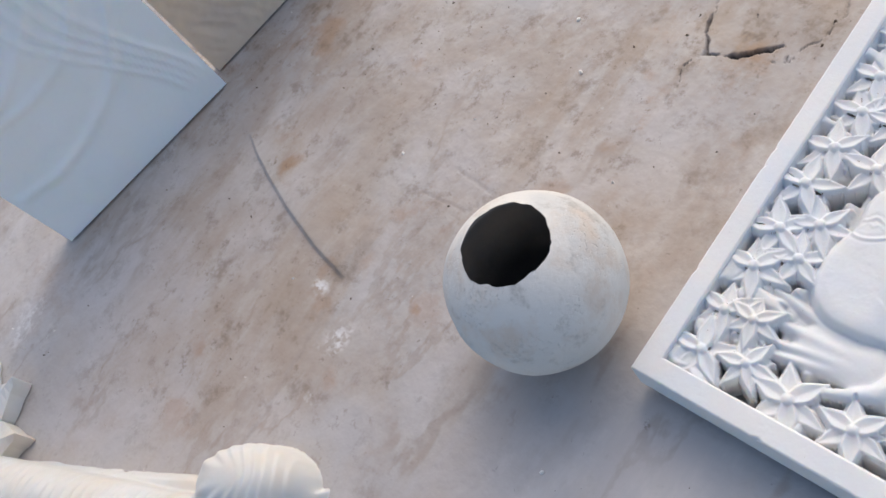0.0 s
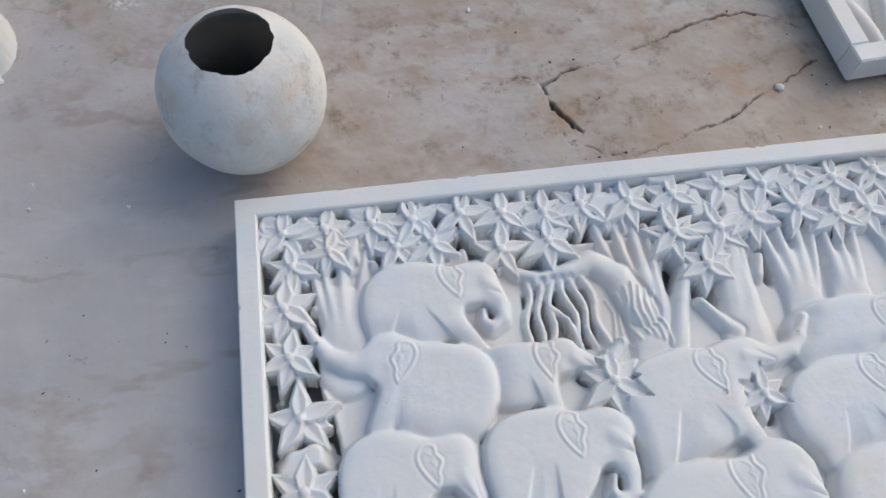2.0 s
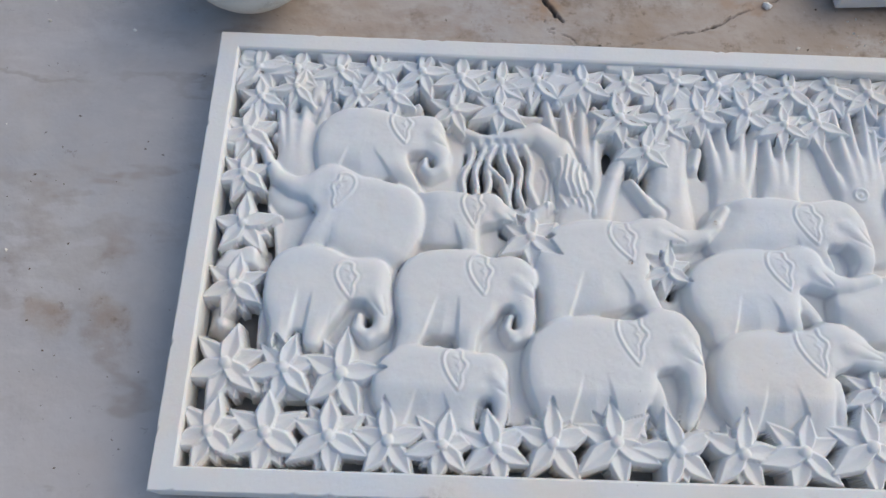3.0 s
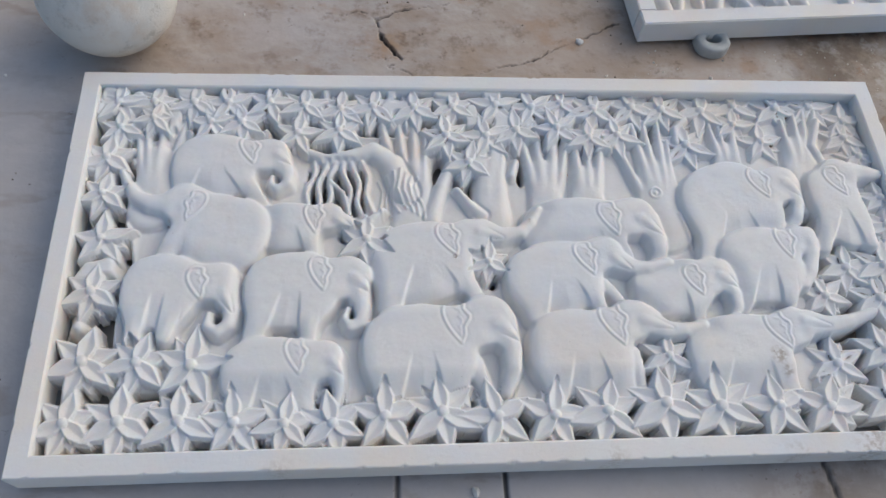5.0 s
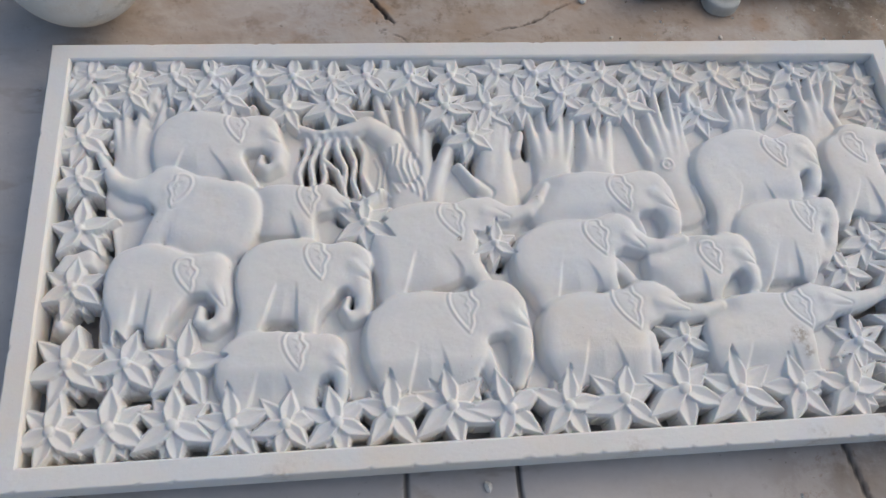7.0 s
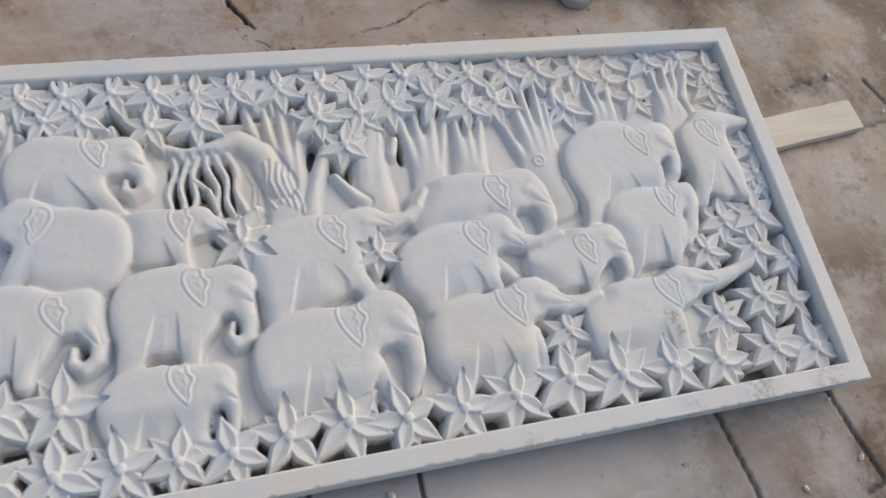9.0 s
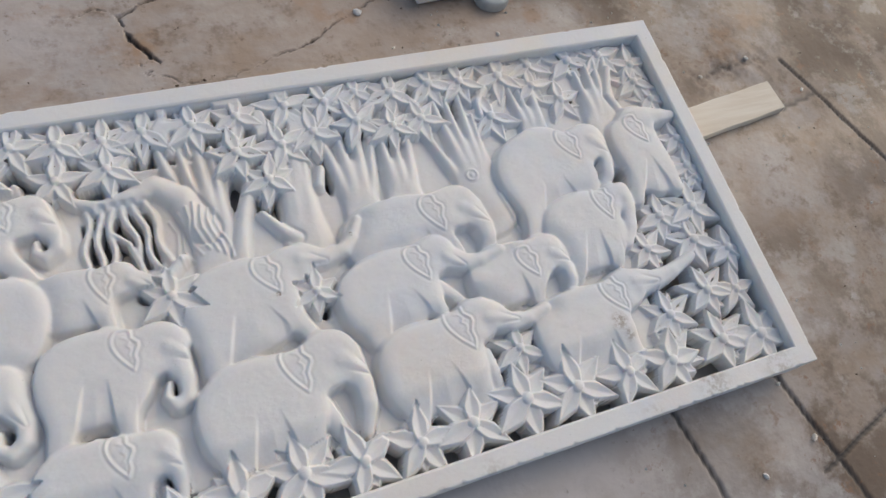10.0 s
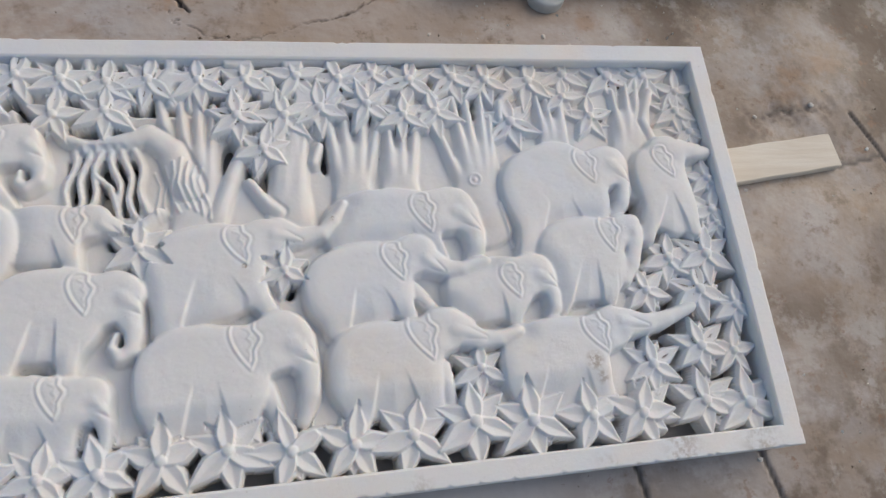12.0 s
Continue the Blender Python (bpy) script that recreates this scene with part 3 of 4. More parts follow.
    details[len(names)] = detail
    carve("elephant", d, h)


def tree(foot, tips, name="tree"):
    """A stout trunk that fans out into finger-like limbs; mm."""
    fx, fy, fr = foot
    n = len(tips)
    low = min(t[1] for t in tips)
    mid = fy + (low - fy) * 0.52
    ds = [d_segment(px, py, fx / 1000, (fy - 40) / 1000, fx / 1000, mid / 1000, fr * 1.40 / 1000, fr * 0.98 / 1000)]
    for k, (x, y, r) in enumerate(tips):
        a = (fx + (k - (n - 1) / 2) * fr * 1.25 / n, fy - 25)
        ds.append(d_segment(px, py, a[0] / 1000, a[1] / 1000, x / 1000, (y + 18) / 1000, r * 1.35 / 1000, r * 0.70 / 1000))
    hs = [dome(ds[0], 0.022, 0.011, 0.020)] + [dome(d, 0.021, 0.013, 0.010) - 0.010 * smoothstep(mid / 1000 - 0.006, fy / 1000 - 0.01, py) for d in ds[1:]]
    h = blend(hs, 0.0022) + 0.0005 * wave(px, py, 0.02, 70 + fx % 17, 2)
    carve(name, np.minimum.reduce(ds), np.minimum(h, 0.037))


def limb(points, base=0.022, amp=0.014, name="branch"):
    ds = chain(points)
    carve(name, np.minimum.reduce(ds), blend([dome(d, base, amp, max(0.005, p[2] / 1000)) for d, p in zip(ds, points)]))


# trees of the background
tree((121, 399, 23), [(86, 494, 7), (99, 504, 7), (125, 504, 8), (155, 487, 8)])
tree((593, 358, 24), [(585, 430, 12), (603, 445, 15), (614, 430, 10)])
tree((673, 370, 21), [(644, 470, 9), (667, 485, 9), (696, 482, 9), (718, 480, 8)])
tree((733, 374, 22), [(724, 464, 9), (743, 443, 8), (764, 456, 9)])
tree((840, 367, 30), [(787, 450, 8), (815, 484, 9), (833, 489, 9), (855, 494, 8), (865, 455, 8)])
tree((952, 415, 21), [(935, 486, 8), (949, 497, 7), (971, 504, 9)])
tree((1066, 418, 27), [(1051, 493, 8), (1073, 503, 8), (1090, 514, 9), (1108, 514, 9)])
tree((484, 351, 25), [(439, 483, 10), (462, 498, 9), (485, 501, 10), (503, 477, 8)])
limb([(329, 454, 8), (358, 440, 10), (394, 446, 13), (426, 457, 15), (454, 433, 18), (473, 384, 21)])
limb([(507, 342, 13), (523, 393, 11), (538, 430, 9)])
limb([(580, 346, 9), (566, 358, 9), (545, 388, 7)])
limb([(625, 411, 8), (633, 435, 7)])
limb([(878, 468, 7), (880, 492, 7), (897, 509, 8)])
limb([(1101, 429, 9), (1088, 461, 9), (1107, 508, 8)])
# hanging air roots
for k in range(6):
    x = 343 + 14 * k
    limb([(x + 3.6 * math.sin(k * 1.1 + q * 1.05) + (q * 1.4 if k > 2 else -q * 1.3), 436 - 10.5 * q, 4.9 - 0.1 * q) for q in range(9)], 0.024, 0.006, "air_root")
limb([(366, 405, 4), (384, 388, 4), (391, 362, 4)], 0.024, 0.006, "air_root")

# the herd, far ones first
animal((202, 426, 58, 54, 0), (281, 444, 27), (247, 474, 258, 427, 14),
       [(293, 434, 19), (306, 413, 12), (307, 396, 9), (293, 387, 8), (284, 395, 7), (285, 408, 5)],
       [(246, 402, 276, 358, 15), (166, 408, 159, 379, 14)], (291, 442, 312, 426))
animal((308, 328, 47, 37, 0), (366, 342, 21), (344, 362, 349, 315, 12),
       [(379, 338, 15), (402, 326, 10), (419, 331, 9), (441, 351, 6)],
       [(343, 318, 346, 288, 14)], (376, 335, 399, 319))
animal((229, 318, 58, 58, -12), (168, 364, 30), (193, 380, 177, 334, 14),
       [(148, 364, 19), (124, 365, 13), (102, 377, 10), (90, 395, 8), (79, 417, 6)],
       [(186, 318, 183, 276, 15), (176, 345, 152, 288, 17), (240, 291, 244, 256, 18)])
animal((939, 353, 72, 75, 20), (1019, 391, 30), (977, 416, 993, 366, 14),
       [(1031, 388, 21), (1038, 361, 12), (1031, 336, 11), (1018, 319, 9)],
       [(893, 319, 891, 271, 20), (984, 326, 999, 288, 15)], (1023, 391, 1049, 366))
animal((1097, 352, 38, 67, 15), (1111, 407, 27), (1092, 415, 1110, 370, 13),
       [(1132, 412, 18), (1154, 409, 13), (1169, 407, 10)],
       [(1073, 324, 1058, 287, 15), (1118, 342, 1129, 290, 12)])
animal((699, 321, 69, 48, 6), (793, 338, 31), (749, 359, 765, 308, 16),
       [(808, 330, 23), (820, 306, 15), (822, 284, 12), (814, 264, 10)],
       [(766, 312, 774, 276, 15)], (800, 332, 829, 307))
animal((960, 260, 59, 57, 8), (1024, 299, 20), (997, 318, 1003, 268, 9),
       [(1036, 306, 15), (1036, 278, 13), (1028, 251, 12), (1014, 230, 10)],
       [(936, 245, 923, 203, 16), (1001, 261, 989, 209, 15)])
animal((831, 229, 57, 42, 6), (890, 245, 26), (853, 258, 867, 215, 13),
       [(902, 238, 19), (912, 216, 10), (913, 199, 9), (908, 187, 8)],
       [(863, 222, 860, 188, 13)], (896, 241, 918, 227))
animal((668, 243, 66, 53, 8), (743, 279, 24), (707, 296, 723, 247, 13),
       [(753, 272, 19), (775, 260, 13), (799, 258, 10), (829, 266, 8)],
       [(638, 229, 641, 191, 20), (713, 243, 727, 205, 14), (735, 236, 757, 212, 11)], (753, 270, 774, 254))
animal((491, 270, 70, 61, 10), (558, 308, 27), (520, 327, 539, 277, 16),
       [(576, 315, 22), (602, 309, 13), (628, 314, 10), (644, 329, 8), (657, 350, 6)],
       [(451, 251, 448, 206, 21), (538, 265, 568, 210, 15)], (572, 313, 603, 303))
animal((153, 232, 50, 53, 0), (229, 243, 26), (196, 262, 207, 218, 12),
       [(237, 229, 20), (248, 205, 12), (245, 185, 10), (232, 174, 9), (218, 183, 8), (219, 199, 6)],
       [(124, 213, 128, 166, 15), (184, 204, 167, 169, 15)], (234, 229, 248, 201))
animal((321, 232, 63, 55, 3), (394, 248, 31), (353, 277, 363, 228, 15),
       [(404, 236, 21), (414, 207, 12), (413, 186, 10), (399, 179, 9), (390, 190, 6), (395, 204, 5)],
       [(281, 208, 274, 159, 18), (359, 213, 345, 166, 16)], (403, 244, 430, 224))
animal((902, 130, 69, 58, 4), (983, 169, 27), (949, 189, 971, 137, 16),
       [(1003, 173, 21), (1030, 170, 14), (1060, 175, 11), (1099, 188, 7)],
       [(863, 116, 860, 72, 18), (962, 128, 966, 74, 17)], (995, 175, 1029, 166))
animal((692, 140, 68, 57, 2), (767, 182, 28), (731, 205, 750, 146, 16),
       [(784, 181, 21), (809, 167, 14), (832, 166, 11), (860, 173, 8)],
       [(655, 117, 657, 77, 19), (739, 137, 747, 84, 18), (761, 136, 768, 90, 12)], (780, 179, 816, 167))
animal((300, 119, 61, 48, 0), (368, 135, 25), (328, 163, 337, 116, 14),
       [(376, 129, 18), (386, 107, 10), (386, 89, 8), (383, 75, 7)],
       [(268, 105, 264, 67, 16), (341, 108, 349, 70, 15)], (375, 132, 396, 113))
animal((486, 145, 74, 63, 4), (576, 184, 35), (529, 212, 540, 151, 20),
       [(590, 178, 27), (605, 146, 14), (605, 119, 12), (596, 90, 9)],
       [(444, 119, 444, 72, 22), (533, 130, 536, 71, 19), (555, 129, 572, 84, 13)], (588, 178, 617, 153))

# flowers: scooped petals with raised rims round a bead, every other petal lying lower
def flower(x, y, r, top, turn, petals, slim, front):
    global Z
    rng = random.Random(int(x * 7 + y))
    i0, i1 = np.searchsorted(RX, (x - 1.3 * r - 0.025, x + 1.3 * r + 0.025))
    j0, j1 = np.searchsorted(RY, (y - 1.3 * r - 0.025, y + 1.3 * r + 0.025))
    win = np.s_[j0:j1, i0:i1]
    u0, v0 = px[win] - x, py[win] - y
    height, skirt = np.full_like(u0, -1.0), np.full_like(u0, -1.0)
    # the lower leaves in the gaps come first, then the petals
    order = [(k + 0.5, 0.007, rng.uniform(0.75, 1.0)) for k in range(petals) if rng.random() < (0.35 if x < 0.98 else 0.1)]
    order += [(k, 0.003 * (k % 2), rng.uniform(0.98, 1.20)) for k in range(petals)]
    for k, drop, reach in order:
        a = turn + 2 * math.pi * k / petals + rng.uniform(-0.09, 0.09)
        ln, wd = r * reach, r * slim * rng.uniform(0.225, 0.265)
        f = (u0 * math.cos(a) + v0 * math.sin(a)) / ln
        v = v0 * math.cos(a) - u0 * math.sin(a)
        g = np.clip(f, 0, 1)
        w = wd * np.where(g < 0.45, 0.48 + 0.52 * np.sin(g / 0.45 * math.pi / 2), 1 - ((np.maximum(g, 0.45) - 0.45) / 0.55) ** 1.1)
        q = np.clip(np.abs(v) / np.maximum(w, 1e-5), 0, 1)
        rim = top - drop - 0.003 * g * g + rng.uniform(-0.0015, 0.0005)
        scoop = 0.30 * wd * np.sin(math.pi * np.clip(g * 0.9 + 0.08, 0, 1)) + 0.0006
        z = rim - scoop * (1 - q ** 1.3) - 0.002 * smoothstep(0.86, 1.0, q)
        inside = (f > 0) & (f < 1) & (np.abs(v) < w)
        height = np.maximum(height, np.where(inside, z, -1.0))
        off = np.abs(v) - w
        skirt = np.maximum(skirt, np.where((f > 0) & (f < 1.03) & (off < 0.0034), rim - 0.003 - 1.8 * np.clip(off, 0, 1), -1.0))
    bead = np.hypot(u0, v0) / (0.15 * r)
    height = np.maximum(height, np.where(bead < 1, top - 0.002 + 0.004 * np.sqrt(np.clip(1 - bead ** 2, 0, 1)), -1.0))
    Z[win] = np.maximum(Z[win], skirt)
    over = (height > 0) if front else (height > Z[win])
    Z[win] = np.where(over, height, Z[win])
    owner[win] = np.where(over & (height > 0), len(names), owner[win])
    names.append("flower")


def soften(z, sigma):
    """Gaussian rounding of the carved surface that leaves the pierced holes open."""
    n = int(3 * sigma / CELL)
    k = np.exp(-0.5 * (np.arange(-n, n + 1) * CELL / sigma) ** 2)
    solid = (z > 0.010).astype(float)
    num, den = z * solid, solid.copy()
    for axis in (0, 1):
        num = np.apply_along_axis(np.convolve, axis, num, k, "same")
        den = np.apply_along_axis(np.convolve, axis, den, k, "same")
    return np.where(solid > 0, num / np.maximum(den, 1e-9), z)


Z = soften(Z, 0.0015)
for k, detail in details.items():
    Z = Z + np.where(owner == k, detail, 0)
# fine ribs of the air roots and the knot on a trunk
for k in range(7):
    x = 434 + 9 * k
    d = d_line(px, py, [((x + 4.5 * math.sin(q * 1.5 + k * 0.5) + q * 2.0) / 1000, (420 - 5 * abs(k - 3) - 16 * q) / 1000) for q in range(5)])
    Z += 0.0030 * np.exp(-((d / 0.0019) ** 2)) * (Z > 0.02)
for k in range(4):
    d = d_segment(px, py, 0.862 + 0.009 * k, 0.345 - 0.006 * k, 0.874 + 0.009 * k, 0.285, 0, 0)
    Z += 0.0035 * np.exp(-((d / 0.0030) ** 2)) * (owner < len(names) - 16) * (Z > 0.018)
ring = np.hypot(px - 0.832, py - 0.379)
Z += 0.0022 * (np.exp(-(((ring - 0.0075) / 0.0016) ** 2)) + np.exp(-((ring / 0.0028) ** 2)))
Z -= 0.011 * smoothstep(0.122, 0.082, py) * (Z > 0.030)
Z += (0.00045 * wave(px, py, 0.022, 91, 3) + 0.0005 * wave(px, py, 0.06, 92, 2)) * (Z > 0.010)
rng = random.Random(12)
for row in (SECOND_ROW, TOP_ROW, WEST_SIDE, SOUTH_ROW, EAST_SIDE):
    for x, y, r in row:
        broad = row is WEST_SIDE or row is SOUTH_ROW
        size = r * (1.40 if r < 29 else 1.16) / 1000
        deep = 0.0028 + (0.008 * float(smoothstep(650, 1000, x)) if not broad else 0.0) + rng.uniform(-0.001, 0.002)
        flower(x / 1000, y / 1000, size, TOP - deep, math.pi / 2 + rng.uniform(-0.25, 0.25), rng.choice((6, 6, 6, 5)), 1.0 if broad else 0.90, broad)
Z = soften(Z, 0.0006)
grime = np.zeros_like(px)
for x, y, r, a in ((0.950, 0.128, 0.016, 0.7), (0.958, 0.108, 0.012, 0.6), (0.536, 0.274, 0.004, 2.0), (0.642, 0.330, 0.004, 1.5), (0.150, 0.335, 0.006, 0.8)):
    grime += a * smoothstep(r, r * 0.3, np.hypot(px - x, py - y))
grime = np.clip(grime, 0, 1)
PANEL_PARTS = {"backing": "shaded ground of the relief, pierced in places", "elephant": "smooth rounded carved elephant", "tree": "carved tree with finger-like limbs",
               "branch": "smooth carved branch", "air_root": "thin wavy carved root", "flower": "carved flower with scooped pointed petals"}
cells = (Z[:-1, :-1] > 0.003) | (Z[1:, :-1] > 0.003) | (Z[:-1, 1:] > 0.003) | (Z[1:, 1:] > 0.003)
cell_owner = np.maximum.reduce([owner[:-1, :-1], owner[1:, :-1], owner[:-1, 1:], owner[1:, 1:]])


def islands(mask):
    """The connected pieces of a cell mask, as masks."""
    left = set(zip(*(v.tolist() for v in np.nonzero(mask))))
    while left:
        todo, piece = [left.pop()], []
        while todo:
            r, c = todo.pop()
            piece.append((r, c))
            for q in ((r + 1, c), (r - 1, c), (r, c + 1), (r, c - 1)):
                if q in left:
                    left.remove(q)
                    todo.append(q)
        out = np.zeros(mask.shape, bool)
        out[tuple(np.array(piece).T)] = True
        yield out


ground_cells = cells & (cell_owner == 0)
for chosen in islands(ground_cells):
    if chosen.sum() > 12:
        grid_part("backing", RX, RY, Z, chosen, MARBLE, panel, True, {"grime": grime}, PANEL_PARTS["backing"])
for k, name in enumerate(names):
    chosen = cells & (cell_owner == k)
    if k and chosen.sum() > 20:
        grid_part(name, RX, RY, Z, chosen, MARBLE, panel, True, {"grime": grime}, PANEL_PARTS[name])


# ---- the round pot ----
def make_round_pot():
    """A hollow ball with a broken mouth."""
    rng = random.Random(2)
    r, n, m = 0.1008, 64, 30
    axis = Vector((0, 0.03, 1)).normalized()
    turn = Vector((0, 0, 1)).rotation_difference(axis).to_matrix()
    mouth = math.asin(0.0485 / r)
    rim = [mouth + 0.035 * noise.noise((3 * math.cos(2 * math.pi * i / n), 3 * math.sin(2 * math.pi * i / n), 0.5)) + rng.uniform(-0.010, 0.010) for i in range(n)]
    rings = []
    for j in range(m + 1):
        row = []
        for i in range(n):
            th = rim[i] + (math.pi - 0.02 - rim[i]) * j / m
            ph = 2 * math.pi * i / n
            d = Vector((math.sin(th) * math.cos(ph), math.sin(th) * math.sin(ph), math.cos(th)))
            row.append(turn @ (d * r * (1 + 0.012 * noise.noise(d * 2.2) + 0.003 * noise.noise(d * 11))))
        rings.append(row)
    inner = []
    for j in range(12):
        row = []
        for i in range(n):
            th = rim[i] + 0.015 * (j > 0) + (math.pi - 0.05 - rim[i]) * j / 11
            ph = 2 * math.pi * i / n
            d = Vector((math.sin(th) * math.cos(ph), math.sin(th) * math.sin(ph), math.cos(th)))
            row.append(turn @ (d * (r - 0.009 + (0.004 if j == 0 else 0))))
        inner.append(row)
    low = min(p.z for p in rings[-1])
    ob = new("round_pot")
    for name, rows, material, flip in (("outer_wall", rings, POT, False), ("rim", [rings[0], inner[1]], POT, False), ("inner_wall", inner[1:], POT_INSIDE, True)):
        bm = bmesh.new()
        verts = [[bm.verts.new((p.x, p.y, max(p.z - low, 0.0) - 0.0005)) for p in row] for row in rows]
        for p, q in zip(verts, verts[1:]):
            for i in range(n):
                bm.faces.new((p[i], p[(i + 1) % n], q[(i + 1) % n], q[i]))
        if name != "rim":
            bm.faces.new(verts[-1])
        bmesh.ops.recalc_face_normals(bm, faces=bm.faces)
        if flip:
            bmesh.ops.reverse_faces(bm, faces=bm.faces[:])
        part(name, bm, material, ob, "clay inside with its shade painted in, near black low down" if flip else "", name != "rim")
    ob.location = (0.022, 0.706, 0)
    return tagged(ob, "round grey clay pot with a broken mouth and dark inside", "pot")


make_round_pot()


# ---- slabs, the second panel, plank ----
def relief_slab(name, corner, along, size, z0, thick, material, label, seed, amount, lift=0.0):
    """A flat slab with low carving on its top; along: direction of its front edge in degrees."""
    nx, ny = int(size[0] / 0.005), int(size[1] / 0.005)
    xs, ys = np.linspace(0, size[0], nx), np.linspace(0, size[1], ny)
    x, y = np.meshgrid(xs, ys)
    e = np.minimum.reduce([x, size[0] - x, y, size[1] - y])
    z = thick + amount(x, y) * smoothstep(0.0, 0.02, e)
    ob = new(name)
    grid_part("carved_face", xs, ys, z, np.ones((ny - 1, nx - 1), bool), material, ob)
    bm = bmesh.new()
    bmesh.ops.create_cube(bm, size=1, matrix=Matrix.LocRotScale((size[0] / 2, size[1] / 2, thick / 2 - 0.001), None, (size[0], size[1], thick - 0.002)))
    bmesh.ops.bevel(bm, geom=bm.edges[:], offset=0.0015, segments=1, affect="EDGES")
    part("body", bm, material, ob)
    ob.matrix_basis = pose(corner[0], corner[1], z0, lift, 0, along)
    return tagged(ob, label, "carved slab")


def folds(x, y):
    """Low drapery: broad swags and a bunch of falling cloth near one side."""
    wx, wy = x + 0.010 * wave(x, y, 0.10, 54, 2), y + 0.010 * wave(x, y, 0.10, 55, 2)
    z = 0.0015 * wave(x, y, 0.12, 51, 3)
    for cx, cy, r, a in ((0.10, 0.36, 0.28, 0.005), (0.16, 0.40, 0.20, 0.004), (0.06, 0.50, 0.28, 0.004)):
        d = np.hypot(wx - cx, (wy - cy) * 1.1) - r
        z += a * np.exp(-((d / 0.010) ** 2)) + 0.5 * a * smoothstep(0.0, -0.05, d)
    for k in range(4):
        d = wx - (0.395 - 0.012 * k - 0.10 * smoothstep(0.03, 0.30, wy) - 0.05 * k * wy)
        z += 0.0045 * np.exp(-((d / 0.006) ** 2)) * smoothstep(0.03, 0.07, wy)
    return z


def lumps(x, y):
    """Coarse tooled carving: leafy knobs and chisel marks."""
    z = 0.0035 * wave(x, y, 0.030, 52, 4) + 0.0010 * np.sin(260 * (x + 0.6 * y) + 5 * wave(x, y, 0.05, 53))
    return z - 0.010 * smoothstep(0.016, 0.006, np.hypot(x - 0.16, y - 0.17))


relief_slab("blue_slab", (-0.299, 1.633), -9.2, (0.401, 0.47), 0.0, 0.026, BLUE_MARBLE, "pale blue-grey marble slab with low carved drapery, stood on edge", 1, folds, 84.9)
relief_slab("beige_slab", (0.111, 1.610), -6.5, (0.40, 0.43), 0.0, 0.024, BEIGE_STONE, "beige sandstone slab with rough carved relief, stood on edge", 2, lumps, 84.0)


def box(bm, x0, x1, y0, y1, z0, z1, bevel=0.002):
    g = bmesh.ops.create_cube(bm, size=1, matrix=Matrix.LocRotScale(((x0 + x1) / 2, (y0 + y1) / 2, (z0 + z1) / 2), None, (x1 - x0, y1 - y0, z1 - z0)))
    edges = list({e for v in g["verts"] for e in v.link_edges})
    bmesh.ops.bevel(bm, geom=edges, offset=bevel, segments=2, affect="EDGES")


def make_plank(x, y, angle, length, width):
    bm = bmesh.new()
    n = 24
    rows = []
    for i in range(n + 1):
        u = length * i / n
        j = 0.0012 * noise.noise((u * 20, 3.0, angle))
        rows.append([bm.verts.new(p) for p in ((u, j, 0), (u, j, 0.0140), (u, j + 0.0012, 0.0152), (u, width / 2, 0.0153), (u, width + j - 0.0012, 0.0152), (u, width + j, 0.0140), (u, width + j, 0))])
    for p, q in zip(rows, rows[1:]):
        for k in range(6):
            bm.faces.new((p[k], q[k], q[k + 1], p[k + 1]))
    bm.faces.new(rows[-1])
    bm.faces.new(list(reversed(rows[0])))
    bmesh.ops.recalc_face_normals(bm, faces=bm.faces)
    ob = part("plank", bm, PLANK)
    ob.matrix_basis = pose(x, y, 0, 0, 0, angle)
    return tagged(ob, "pale sawn wooden plank lying under the carved panel", "plank", "planks under the panel")


make_plank(1.034, 0.357, 7.0, 0.398, 0.056)
make_plank(0.140, 0.300, 7.0, 0.42, 0.056)
make_plank(0.560, 0.330, 7.0, 0.42, 0.056)


# ---- the second framed panel ----
def make_second_panel():
    ob = new("framed_panel")
    ln, wd, hi, bd = 0.90, 0.55, 0.050, 0.030
    bm = bmesh.new()
    for x0, x1, y0, y1 in ((0, ln, 0, bd), (0, ln, wd - bd, wd), (0, bd, bd, wd - bd), (ln - bd, ln, bd, wd - bd)):
        box(bm, x0, x1, y0, y1, 0.006, hi, 0.0018)
    part("frame", bm, MARBLE, ob, "plain pale stone border")
    bm = bmesh.new()
    box(bm, 0.03, ln - 0.03, 0.03, wd - 0.03, 0.0, 0.022, 0.001)
    part("ground_plate", bm, MARBLE, ob)
    # shallow upright leaves carved in the field
    rng = random.Random(8)
    xs, ys = np.arange(bd, ln - bd + 0.001, 0.003), np.arange(bd, wd - bd + 0.001, 0.003)
    x, y = np.meshgrid(xs, ys)
    z = 0.024 + 0 * x
    for k in range(24):
        cx, cy, w, l, t = bd + 0.02 + 0.036 * k, rng.uniform(0.06, 0.16), rng.uniform(0.008, 0.016), rng.uniform(0.06, 0.13), rng.uniform(-0.5, 0.5)
        u, v = (x - cx) * math.cos(t) + (y - cy) * math.sin(t), (y - cy) * math.cos(t) - (x - cx) * math.sin(t)
        z = np.maximum(z, 0.024 + 0.020 * np.sqrt(np.clip(1 - (u / w) ** 2 - (v / l) ** 2, 0, 1)))
    grid_part("carved_field", xs, ys, z, np.ones((len(ys) - 1, len(xs) - 1), bool), MARBLE, ob)
    ob.matrix_basis = pose(0.861, 0.709, 0, 0, 0, 4.6)
    return tagged(ob, "second pale stone panel with a plain raised border", "carved panel")


make_second_panel()


